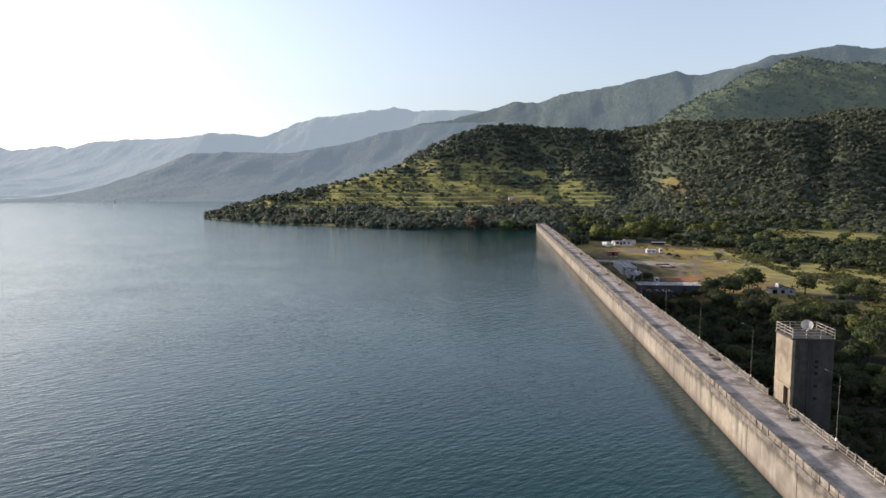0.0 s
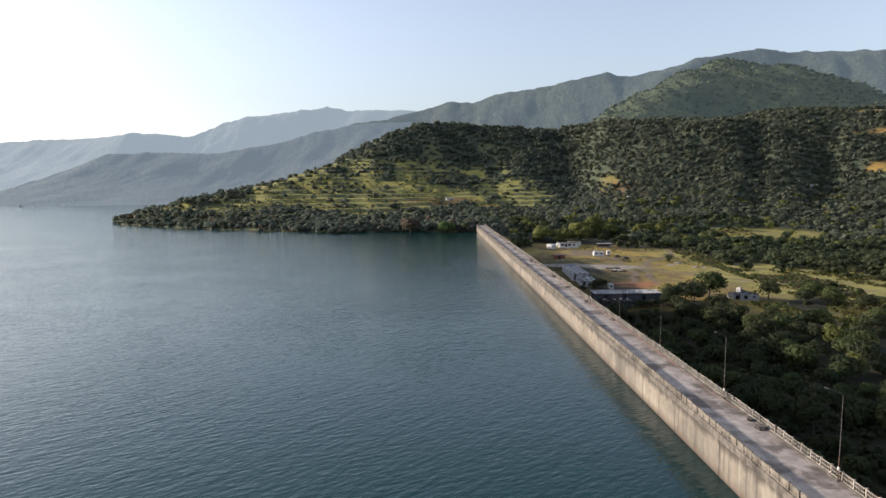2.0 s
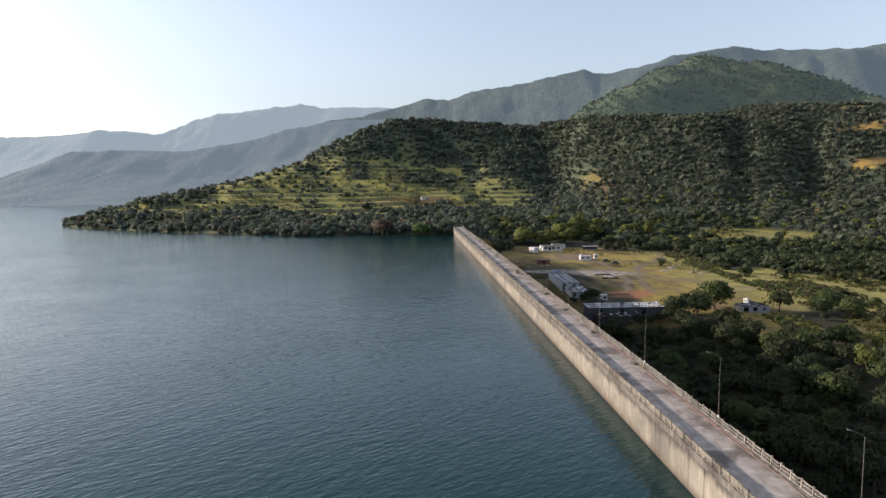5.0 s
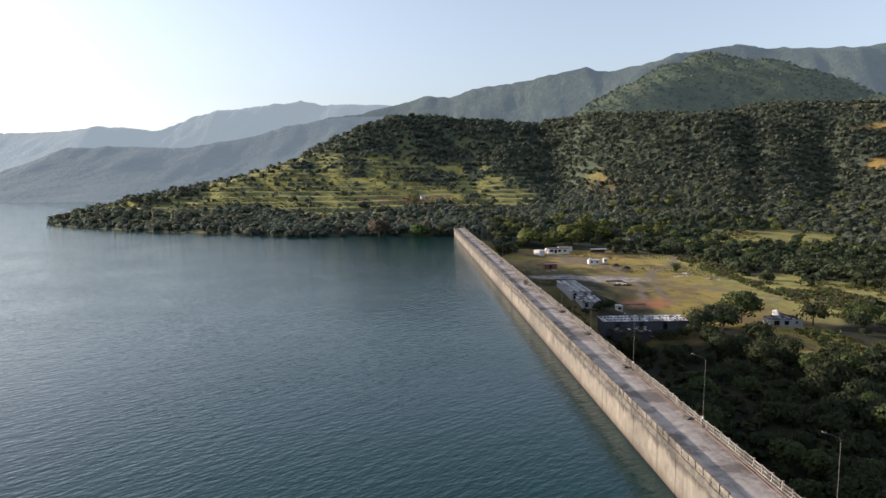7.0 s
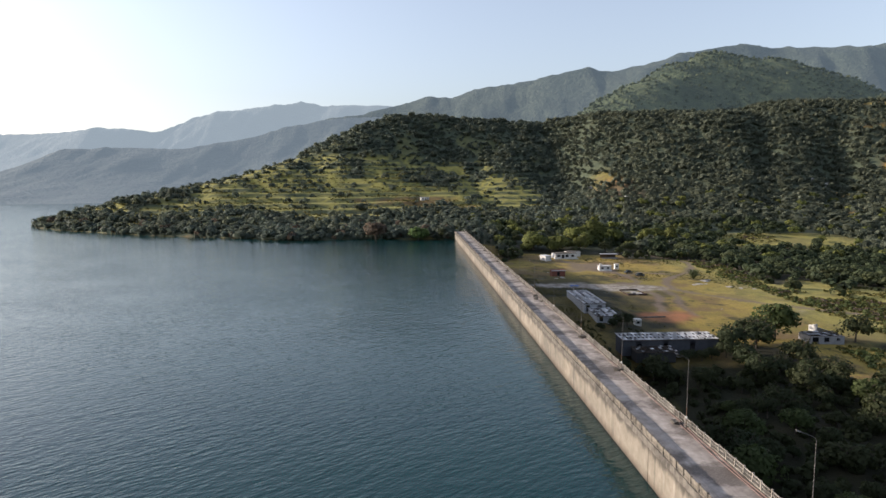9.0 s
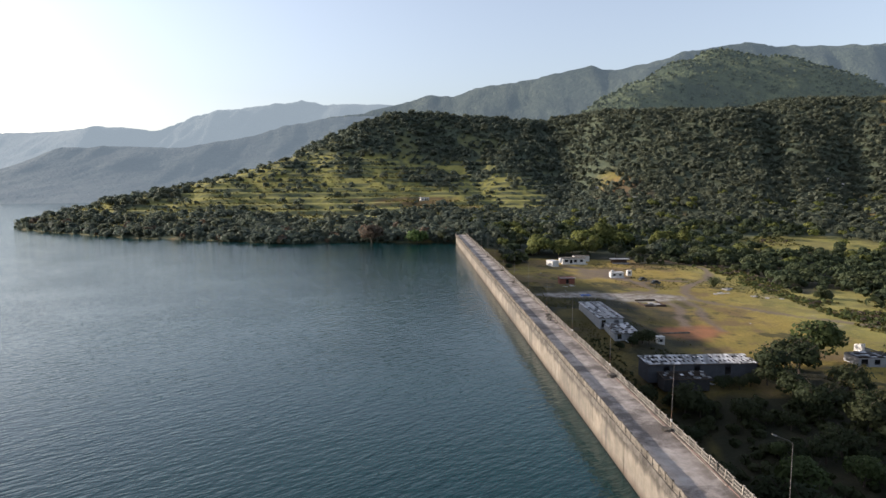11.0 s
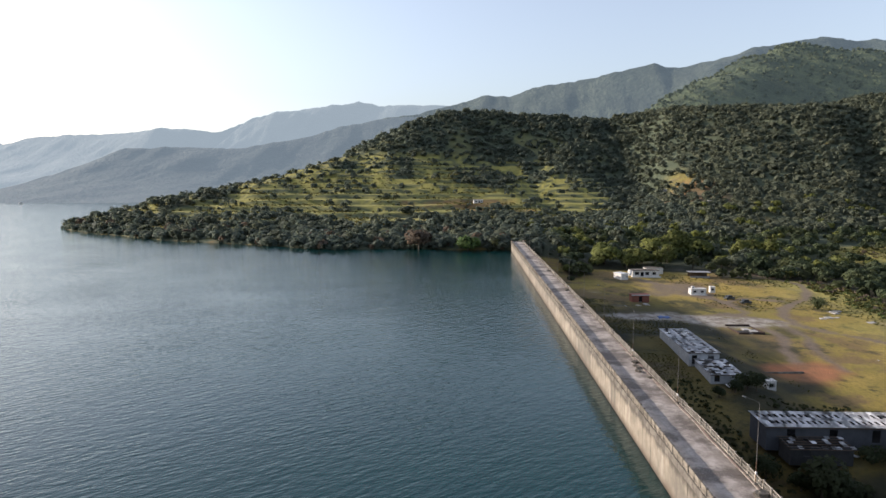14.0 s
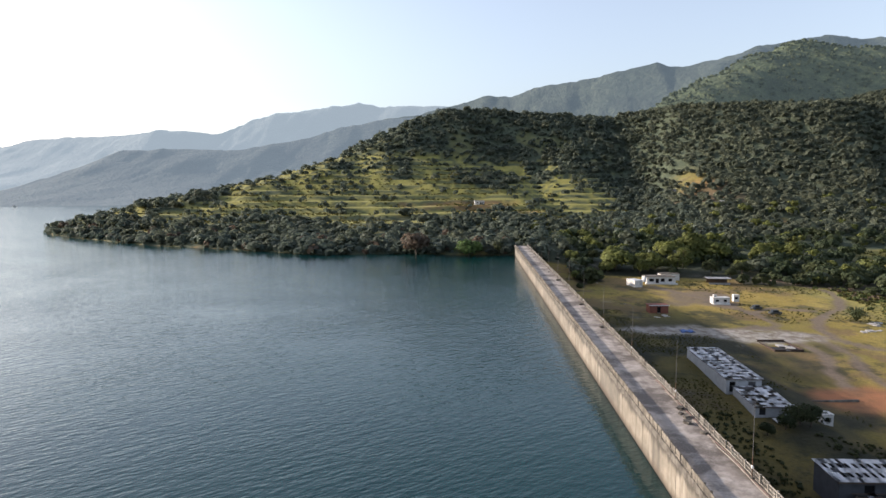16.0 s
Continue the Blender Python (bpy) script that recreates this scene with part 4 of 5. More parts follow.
for x, y in ((-0.5, 193.0), (-0.9, 191.4), (-0.7, 190.2), (-1.2, 188.4), (-0.5, 185.5), (-0.45, 36.4), (-0.5, 33.9), (-0.6, 8.6), (-0.8, 0.4), (-0.6, 131.0), (-0.4, 150.6), (-0.8, 238.0), (-0.6, 262.0),
             (-0.5, 300.0), (-1.0, 318.5), (-0.6, 90.0), (-0.7, 110.5)):
    ob = new("rubble", stones[rnd.randrange(4)])
    ob.matrix_basis = pose(x, y, 0.0, 0, 0, rnd.uniform(0, 180)) @ Matrix.Scale(rnd.uniform(0.7, 1.35), 4)
    tagged(ob, "broken lump of grey concrete lying on the deck", "rubble", "rubble on the deck")


def hose(name, x, y0, y1, wob, r, material, label, seed):
    rnd = random.Random(seed)
    bm = bmesh.new()
    n = int(abs(y1 - y0) / 3)
    pts = [(x + rnd.uniform(-wob, wob), y0 + (y1 - y0) * i / n, r + 0.012) for i in range(n + 1)]
    add_sweep(bm, pts, [r] * len(pts), 6)
    me = bpy.data.meshes.new(name)
    bm.to_mesh(me)
    bm.free()
    me.materials.append(material)
    return tagged(new(name, me), label, "pipe", "pipes along the railing")


hose("pipe", -0.05, 58, 205, 0.10, 0.055, M_PIPE, "long faded red pipe lying along the railing foot", 1)
hose("pipe", -0.33, 40, 110, 0.16, 0.045, M_PIPE, "faded red pipe snaking beside the railing", 2)
hose("pipe", -0.2, 118, 200, 0.14, 0.05, M_RAIL, "pale grey pipe lying beside the railing", 3)

# ---- buildings below the dam ----


def ground_z(x, y):
    return float(land(np.array([[float(x)]]), np.array([[float(y)]]))[0, 0])


def wall_with_holes(x0, x1, z0, z1, holes, thick=0.22):
    """A wall along x in the plane y = 0..thick, with openings (x0, x1, z0, z1)."""
    bm = bmesh.new()
    xs = sorted({x0, x1, *(h[0] for h in holes), *(h[1] for h in holes)})
    zs = sorted({z0, z1, *(h[2] for h in holes), *(h[3] for h in holes)})
    add_cells(bm, xs, zs, 0, thick, lambda u, w: not any(h[0] < u < h[1] and h[2] < w < h[3] for h in holes))
    return bm


def shell(ob, w, d, h, material, holes=(), sink=1.2, roof=None, roof_material=None):
    """Four walls round w by d, centred on x, front at y = 0; openings in the front."""
    part("front_wall", wall_with_holes(-w / 2, w / 2, -sink, h, holes), material, ob)
    part("back_wall", box(-w / 2, d - 0.22, -sink, w / 2, d, h), material, ob)
    part("side_wall", box(-w / 2, 0.221, -sink, -w / 2 + 0.22, d - 0.221, h), material, ob)
    part("side_wall", box(w / 2 - 0.22, 0.221, -sink, w / 2, d - 0.221, h), material, ob)
    part("floor", box(-w / 2 + 0.221, 0.221, -sink, w / 2 - 0.221, d - 0.221, 0.05), M_GREYWALL, ob)
    if roof:
        part("roof", box(-w / 2 - roof, -roof, h + 0.003, w / 2 + roof, d + roof, h + 0.2, 0.03), roof_material or material, ob)


def sheet_roof(ob, x0, x1, y0, y1, za, zb, cols, rows, gone, seed, slack=1.0, slots=True):
    """A patchy roof: purlins with single corrugated sheets, rows of them left out. za, zb: heights at y0 and y1."""
    rnd = random.Random(seed)
    w, d = (x1 - x0) / cols, (y1 - y0) / rows
    bm = bmesh.new()
    n = 8
    for i in range(n):
        for j in range(2):
            bm.verts.new((w * 0.98 * i / (n - 1), d * 1.03 * j, 0.035 * (i % 2)))
    bm.verts.ensure_lookup_table()
    for i in range(n - 1):
        bm.faces.new((bm.verts[2 * i], bm.verts[2 * i + 2], bm.verts[2 * i + 3], bm.verts[2 * i + 1]))
    bmesh.ops.solidify(bm, geom=bm.faces[:], thickness=0.02)
    me = bpy.data.meshes.new("roof_sheet")
    bm.to_mesh(me)
    bm.free()
    me.materials.append(M_SHEET)
    tilt = math.degrees(math.atan2(zb - za, y1 - y0))
    for i in range(cols):
        for j in range(rows):
            hole = slots and i % (2 if cols > 20 else 3) == 1 and j % 2 == 1
            if rnd.random() < gone or (hole and rnd.random() < 0.88):
                continue
            y = y0 + j * d
            part("roof_sheet", me, None, ob, m=pose(x0 + i * w, y, za + (zb - za) * (y - y0) / (y1 - y0) + 0.08 + rnd.uniform(0, 0.03), tilt + rnd.uniform(-slack, 2 * slack), rnd.uniform(-slack, slack), rnd.uniform(-1.3 * slack, 1.3 * slack)))
    for j in range(rows + 1):
        y = y0 + j * d
        z = za + (zb - za) * j / rows
        part("purlin", box(x0, y - 0.06, z - 0.08, x1, y + 0.06, z + 0.04), M_TIMBER, ob)


def long_shed(x0, x1, y0, y1, z_front, z_back, floor, wall, cols, rows, gone, seed, label, doors=(), slack=0.35):
    """A long low shed in world places, its roof falling from back to front."""
    ob = thing("shed", label, "shed", "sheds below the dam", m=pose((x0 + x1) / 2, y0, floor))
    w, d, zf, zb = x1 - x0, y1 - y0, z_front - floor, z_back - floor
    part("front_wall", wall_with_holes(-w / 2, w / 2, -1.5, zf, doors), wall, ob)
    part("back_wall", box(-w / 2, d - 0.2, -1.5, w / 2, d, zb), wall, ob)
    for sx in (-w / 2, w / 2 - 0.2):
        bm = box(sx, 0.221, -1.5, sx + 0.2, d - 0.201, 1.0)
        for v in bm.verts:
            if v.co.z > 0:
                v.co.z = zf + (zb - zf) * v.co.y / d - 0.05
        part("side_wall", bm, wall, ob)
    sheet_roof(ob, -w / 2 - 0.3, w / 2 + 0.3, -0.3, d + 0.3, zf, zb, cols, rows, gone, seed, slack)
    # floor painted near-black for the unlit inside below the roof holes
    part("floor", box(-w / 2 + 0.221, 0.222, -1.5, w / 2 - 0.221, d - 0.222, -0.02), M_DARK, ob)
    return ob


long_shed(25.2, 32.0, 245.0, 268.5, -11.6, -11.2, -14.2, M_PALEWALL, 9, 25, 0.015, 1, "long pale shed with a patchy half-stripped sheet roof", ((-2.8, -1.6, 0, 2.1), (0.8, 2.2, 0.9, 2.1)))
long_shed(26.4, 33.0, 234.6, 244.8, -13.6, -13.0, -15.2, M_PALEWALL, 9, 11, 0.06, 2, "low pale shed with loose sliding roof sheets", ((-2.6, -1.4, 0, 1.4),), 1.0)
long_shed(24.6, 49.4, 204.4, 210.8, -13.7, -13.4, -16.3, M_BLUEWALL, 49, 5, 0.01, 3, "long grey shed whose sheet roof has rows of holes", ((-9, -7.6, 0, 2.2), (-2, -0.6, 0, 2.2), (5, 6.4, 0, 2.2)))

# lean-to walls carry the tone of the dam's shade in their colour
long_shed(26.6, 36.6, 200.1, 204.1, -15.7, -15.3, -17.0, M_DARKWALL, 14, 5, 0.7, 4, "low grey lean-to with torn roof sheets", ((-3, -1.8, 0, 1.5),), 3.0)

loose_me = ( mesh_arrays("roof_sheet", [(-1.9, -1.2, 0), (1.9, -1.0, 0.25), (1.7, 1.3, 0.3), (-1.8, 1.1, 0.05), (-1.9, -1.2, 0.05), (1.9, -1.0, 0.3), (1.7, 1.3, 0.35), (-1.8, 1.1, 0.1)],
    [(0, 3, 2, 1), (4, 5, 6, 7), (0, 1, 5, 4), (1, 2, 6, 5), (2, 3, 7, 6), (3, 0, 4, 7)], M_SHEET))
for x, y, turn, s in ((30.2, 232.6, 10, 0.75), (35.2, 238.8, 70, 0.8), (30.0, 198.2, 30, 0.6), (38.0, 202.6, 120, 0.45)):
    ob = new("roof_sheet", loose_me)
    ob.matrix_basis = pose(x, y, ground_z(x, y) + 0.2, 4, 6, turn) @ Matrix.Diagonal((s, s, 1, 1))
    tagged(ob, "loose pale metal roof sheet lying beside the shed", "roof sheet", "loose roof sheets")

HUT_X, HUT_Y = 38.6, 233.2
# the small block hut with a single square opening
hut = thing("pump_hut", "small white block hut with one square dark opening", "hut", m=pose(HUT_X, HUT_Y, ground_z(HUT_X, HUT_Y), 0, 0, 4))
shell(hut, 1.9, 1.9, 1.8, M_LIME, ((-0.55, 0.55, 0.55, 1.4),), 0.8, 0.08)
# black board added behind the opening as its shade
part("opening_back", box(-0.7, 0.8, 0.2, 0.7, 0.85, 1.7), M_DARK, hut)

# house with its outbuilding
house = thing("house", "white single-storey house with flat grey roof and dark door", "house", m=pose(51.0, 379.2, ground_z(51.0, 379.5) + 0.2, 0, 0, 4) @ Matrix.Scale(0.86, 4))
shell(house, 13.5, 6.5, 3.0, M_WHITE, ((-5.6, -3.4, 0.9, 2.3), (-2.6, -1.0, 0.0, 2.3), (-0.2, 1.7, 0.8, 2.3), (3.4, 5.2, 0.9, 2.2)), 1.2, 0.3, M_COPING)
part("plinth", box(-7.4, -1.3, -1.2, 7.4, -0.004, 0.12, 0.03), M_LIME, house)
# near-black board added in place of the unlit room
part("inner_wall", box(-6.2, 1.5, 0.06, 6.2, 1.6, 2.9), M_DARK, house)
wing = thing("outbuilding", "small white outbuilding with a plain blank wall", "outbuilding", m=pose(40.2, 371.6, ground_z(40.2, 371.6), 0, 0, 24))
shell(wing, 3.6, 5.2, 2.6, M_WHITE, ((0.8, 1.5, 0.9, 1.7),), 1.2, 0.15, M_SHEET)
back = thing("annex", "grey-white flat-roofed annex behind the house", "house", m=pose(57.0, 387.5, ground_z(57, 388) + 0.1, 0, 0, 4) @ Matrix.Scale(0.86, 4))
shell(back, 9.0, 5.0, 2.9, M_LIME, ((-2.0, -0.9, 0.0, 2.1),), 1.2, 0.25, M_COPING)
board = new("white_board", mesh_arrays("white_board", [(-0.9, 0, 0), (0.9, 0, 0), (0.9, 0, 2.6), (-0.9, 0, 2.6), (-0.9, 0.08, 0), (0.9, 0.08, 0), (0.9, 0.08, 2.6), (-0.9, 0.08, 2.6)],
    [(0, 1, 2, 3), (7, 6, 5, 4), (0, 4, 5, 1), (1, 5, 6, 2), (2, 6, 7, 3), (3, 7, 4, 0)], M_WHITE))
board.matrix_basis = pose(43.4, 377.0, ground_z(43.4, 377.0) + 1.0, -38, 0, -25)
tagged(board, "tilted white panel propped beside the house", "panel")

canopy = thing("open_shed", "long open-fronted shed with pale sheet roof and dark inside", "shed", m=pose(74.7, 381.0, ground_z(74.7, 381), 0, 0, -3) @ Matrix.Scale(0.82, 4))
part("roof", box(-5.6, -0.6, 2.9, 5.6, 5.2, 3.05, 0.02), M_GREYWALL, canopy)
part("roof_edge", box(-5.6, 5.21, 2.9, 5.6, 5.4, 3.1), M_SHEET, canopy, "pale roof edge")
part("back_wall", box(-5.0, 4.6, -1.0, 5.0, 4.8, 2.9), M_TIMBER, canopy)
part("low_wall", box(-5.0, -0.1, -1.0, 5.0, 0.1, 0.9), M_GREYWALL, canopy)
for k in range(5):
    part("post", box(-5.0 + 2.45 * k, 0.11, -1.0, -4.8 + 2.45 * k, 0.31, 2.89), M_TIMBER, canopy)

kiosk = thing("site_hut", "white rectangular site hut with two dark windows and a roof tank", "hut", m=pose(61.2, 343.2, ground_z(61.2, 344) + 0.15, 0, 0, 2) @ Matrix.Scale(0.86, 4))
shell(kiosk, 6.6, 3.4, 2.3, M_WHITE, ((-2.3, -0.9, 0.8, 1.7), (0.9, 2.3, 0.8, 1.7)), 1.0, 0.15)
part("inner_wall", box(-3.0, 1.2, 0.06, 3.0, 1.3, 2.2), M_DARK, kiosk)
part("water_tank", box(-2.6, 1.4, 2.51, -1.4, 2.6, 3.4, 0.12), M_WHITE, kiosk)
part("skirt", box(-3.4, -0.9, -1.0, 3.4, -0.004, 0.06), M_LIME, kiosk)
booth = thing("booth", "tiny white cabin with one dark window", "hut", m=pose(68.2, 348.0, ground_z(68.2, 349) + 0.1, 0, 0, -3))
shell(booth, 1.9, 1.9, 2.1, M_WHITE, ((-0.5, 0.5, 0.8, 1.6),), 0.8, 0.06)
part("inner_wall", box(-0.7, 0.8, 0.06, 0.7, 0.85, 2.0), M_DARK, booth)

red_shed = thing("store_shed", "red-brown sheet-metal store with pale roof edge", "shed", m=pose(35.2, 326.4, ground_z(35.2, 327), 0, 0, 2))
shell(red_shed, 6.0, 3.6, 2.4, M_BRICKRED, ((-0.6, 0.6, 0.0, 2.0),), 1.0, 0.25, M_BRICKRED)
part("roof_edge", box(-3.3, -0.32, 2.38, 3.3, -0.26, 2.66), M_SHEET, red_shed, "pale roof edge")
part("inner_wall", box(-1.2, 0.6, 0.06, 1.2, 0.65, 2.2), M_DARK, red_shed)

ruin = thing("ruined_building", "roofless ruin with low dark walls and pale rubble inside", "ruin", m=pose(56.4, 284.8, ground_z(56.4, 289), 0, 0, 3) @ Matrix.Scale(0.9, 4))
for w in ((-4.2, 0, -4.0, 10.6), (4.0, 0, 4.2, 10.6), (-3.99, 10.4, 3.99, 10.6), (-3.99, 0.0, -1.0, 0.2), (0.4, 0.0, 3.99, 0.2)):
    part("wall", box(w[0], w[1], -0.8, w[2], w[3], 0.5 if w[1] == 0 else 0.8), M_BURNT, ruin)
part("beam", box(-4.2, 10.2, 0.81, 4.2, 10.7, 0.92), M_TIMBER, ruin)
part("floor", box(-3.98, 0.21, -0.5, 3.98, 10.39, 0.05), M_DARKWALL, ruin)
heap = chunk_mesh("stone_mound", 31, 1.7, 1.5, 0.4, M_ROCK)
part("stone_mound", heap, None, ruin, "pale heap of rubble", m=pose(0.4, 5.2, 0.02))
part("stone_mound", heap, None, ruin, "pale heap of rubble", m=pose(1.8, 3.0, 0.02, 0, 0, 70))

ruin2 = thing("ruined_house", "pale ruined house with torn roof and dark openings", "ruin", m=pose(86.6, 216.8, ground_z(87, 219), 0, 0, -2))
shell(ruin2, 9.6, 6.0, 2.2, M_GREYWALL, ((-4.2, -2.4, 0.0, 2.0), (-0.9, 0.6, 0.4, 1.9), (2.6, 3.6, 0.9, 1.7)), 1.2)
part("inner_wall", box(-4.6, 2.6, 0.06, 4.6, 2.7, 2.4), M_DARK, ruin2)
bm = box(0.4, 6.1, -1.0, 0.62, 10.2, 4.4)
for v in bm.verts:
    if v.co.z > 0 and v.co.y > 8:
        v.co.z = 3.3
part("gable_wall", bm, M_LIME, ruin2, "pale standing gable wall with a broken top")
bm = box(0.63, 9.9, -1.0, 4.7, 10.12, 3.2)
for v in bm.verts:
    if v.co.z > 0 and v.co.x > 2:
        v.co.z = 1.9
part("rear_wall", bm, M_LIME, ruin2)
bm = box(0.3, 6.0, 3.5, 4.9, 9.6, 3.58)
for v in bm.verts:
    v.co.z -= 0.32 * (v.co.x - 0.3) + 0.12 * (v.co.y - 6.0)
part("fallen_roof", bm, M_SHEET, ruin2, "pale roof sheet sagging off the gable")
sheet_roof(ruin2, -4.6, 4.8, 0.2, 5.8, 2.25, 2.35, 10, 4, 0.6, 8, 3.0, False)

kerb = new("low_wall", mesh_arrays("low_wall", [(-3.9, -0.25, -0.6), (3.9, -0.25, -0.6), (3.9, 0.25, -0.6), (-3.9, 0.25, -0.6), (-3.9, -0.25, 0.5), (3.9, -0.25, 0.45), (3.9, 0.25, 0.45), (-3.9, 0.25, 0.5)],
    [(0, 3, 2, 1), (4, 5, 6, 7), (0, 1, 5, 4), (1, 2, 6, 5), (2, 3, 7, 6), (3, 0, 4, 7)], M_COPING))
kerb.matrix_basis = pose(47.6, 248.4, ground_z(47.6, 248.4) - 0.15, 0, 0, 6) @ Matrix.Diagonal((1.4, 1, 1, 1))
tagged(kerb, "low straight concrete wall in the grass", "wall")


def parked_car(x, y, turn, label):
    ob = thing("car", label, "car", "old vehicles on the meadow", m=pose(x, y, ground_z(x, y) + 0.02, 0, 0, turn))
    body = box(-2.0, -0.82, 0.35, 2.0, 0.82, 0.95, 0.1)
    part("body", body, M_BODY, ob)
    bm = box(-1.3, -0.74, 0.96, 1.0, 0.74, 1.55, 0.06)
    for v in bm.verts:
        if v.co.z > 1.3:
            v.co.x *= 0.78
    part("cabin", bm, M_GLASS, ob, "dark glazed cabin")
    part("roof", box(-1.0, -0.68, 1.56, 0.8, 0.68, 1.62, 0.02), M_BODY, ob)
    for wx in (-1.25, 1.25):
        for wy in (-0.78, 0.62):
            wheel = part("wheel", tube((wx, wy, 0.33), (wx, wy + 0.16, 0.33), 0.33, 0.33, 16), M_TYRE, ob)
            part("rim", tube((wx, wy - 0.012, 0.33), (wx, wy + 0.172, 0.33), 0.17, 0.17, 12), M_GALV, wheel)
    return ob


parked_car(69.6, 335.4, 20, "old dark grey car parked in the dry grass")
parked_car(72.6, 328.4, 8, "old dark car standing on the meadow")

tarp = new("tarpaulin", mesh_arrays("tarpaulin", [(x * 0.9, y * 0.8, 0.25 + 0.35 * math.sin(x * 1.9) * math.cos(y * 1.3) - 0.06 * (x * x + y * y) / 4) for y in range(-3, 4) for x in range(-3, 4)],
    [(r * 7 + c, r * 7 + c + 1, r * 7 + c + 8, r * 7 + c + 7) for r in range(6) for c in range(6)], M_TARP, True))
tarp.modifiers.new("thick", "SOLIDIFY").thickness = 0.03
tarp.matrix_basis = pose(36.6, 303.5, ground_z(36.6, 303.5) + 0.12) @ Matrix.Scale(0.72, 4)
tagged(tarp, "crumpled blue tarpaulin spread over the ground", "tarpaulin")

# flat heaps of pale debris, each built as one lump
rocks = [chunk_mesh("boulder", 40 + k, 2.4, 1.5, 0.8, M_ROCK) for k in range(3)]
for k, (x, y, s) in enumerate(((91, 309, 0.8), (94.2, 310, 0.5), (88.2, 307.6, 0.6), (97.0, 317.6, 0.9), (99.5, 320, 0.7), (101.5, 304, 0.7), (105, 301, 0.6), (36, 322.4, 0.7), (33, 320.5, 0.5), (110, 300, 0.5), (78, 262, 0.3))):
    ob = new("boulder", rocks[k % 3])
    ob.matrix_basis = pose(x, y, ground_z(x, y) - 0.15, 0, 0, 40 * k) @ Matrix.Diagonal((s, s, 0.6 * s, 1))
    tagged(ob, "pale weathered heap of debris lying on the grass", "boulder", "boulders on the meadow")

# houses on the slopes
for x, y, w, d, h, turn, label in ((-18.4, 611, 9, 5, 3.0, 6, "small white farmhouse among the hill terraces"), (333, 601, 9, 6, 3.4, -20, "white house on the wooded slope"),
                                   (322, 606, 6, 5, 3.0, -20, "white shed beside the slope house"), (146, 566, 6, 5, 3.4, -8, "small pale house at the foot of the slope"),
                                   (134, 640, 6, 4, 2.6, -8, "small pale hut in the hillside clearing")):
    ob = thing("farmhouse", label, "house", "houses on the slopes", m=pose(x, y, ground_z(x, y) + 0.4, 0, 0, turn) @ Matrix.Scale(0.8, 4))
    shell(ob, w, d, h, M_LIME, ((-w * 0.3, -w * 0.15, 0.9, 2.0), (w * 0.05, w * 0.17, 0, 2.1), (w * 0.28, w * 0.4, 0.9, 2.0)), 4.0, 0.3, M_SHEET)
    part("inner_wall", box(-w / 2 + 0.4, 1.2, 0.06, w / 2 - 0.4, 1.3, h - 0.1), M_DARK, ob)

# ---- plants ----


def crown_arrays(seed, n, size, rx, rz, lumps, base, loose=0.38, ruffle=0.2):
    """Leaf clumps as small bent quads over several lobes. Returns corner points."""
    rng = np.random.default_rng(seed)
    c = rng.normal(size=(lumps, 3))
    c /= np.linalg.norm(c, axis=1)[:, None]
    c[:, 2] = np.abs(c[:, 2]) * 0.9 - 0.25
    c = c * np.array([rx, rx, rz]) * rng.uniform(0.35, 0.72, (lumps, 1))
    r = rng.uniform(0.36, 0.58, lumps)
    which = rng.integers(0, lumps, n)
    d = rng.normal(size=(n, 3))
    d /= np.linalg.norm(d, axis=1)[:, None]
    d[:, 2] = np.where(d[:, 2] < -0.7, -d[:, 2], d[:, 2])
    p = c[which] + d * (r[which] * rng.uniform(0.75, 1.05, n))[:, None] * np.array([rx, rx, rz])
    nrm = d + rng.normal(scale=loose, size=(n, 3)) + np.array([0, 0, 0.25])
    nrm /= np.linalg.norm(nrm, axis=1)[:, None]
    u = np.cross(nrm, rng.normal(size=(n, 3)))
    u /= np.linalg.norm(u, axis=1)[:, None]
    v = np.cross(nrm, u)
    s = (size * rng.uniform(0.6, 1.3, n))[:, None]
    a = rng.uniform(0.55, 1.0, (n, 1))
    bend = nrm * s * 0.28
    quad = np.stack([p - u * s - v * s * a * 0.4 - bend, p + u * s * 0.2 - v * s * a, p + u * s + v * s * a * 0.5 - bend, p - u * s * 0.3 + v * s * a], 1)
    quad[:, :, 2] += base
    # leaves shade with the round of their lobe and crown
    whole = p / np.array([rx, rx, rz])
    whole /= np.linalg.norm(whole, axis=1)[:, None]
    round_n = 0.8 * d + 0.45 * whole + rng.normal(scale=ruffle, size=(n, 3)) + np.array([0, 0, 0.1])
    round_n /= np.linalg.norm(round_n, axis=1)[:, None]
    return np.concatenate([quad, np.repeat(round_n[:, None], 4, 1)], -1).astype(np.float32)


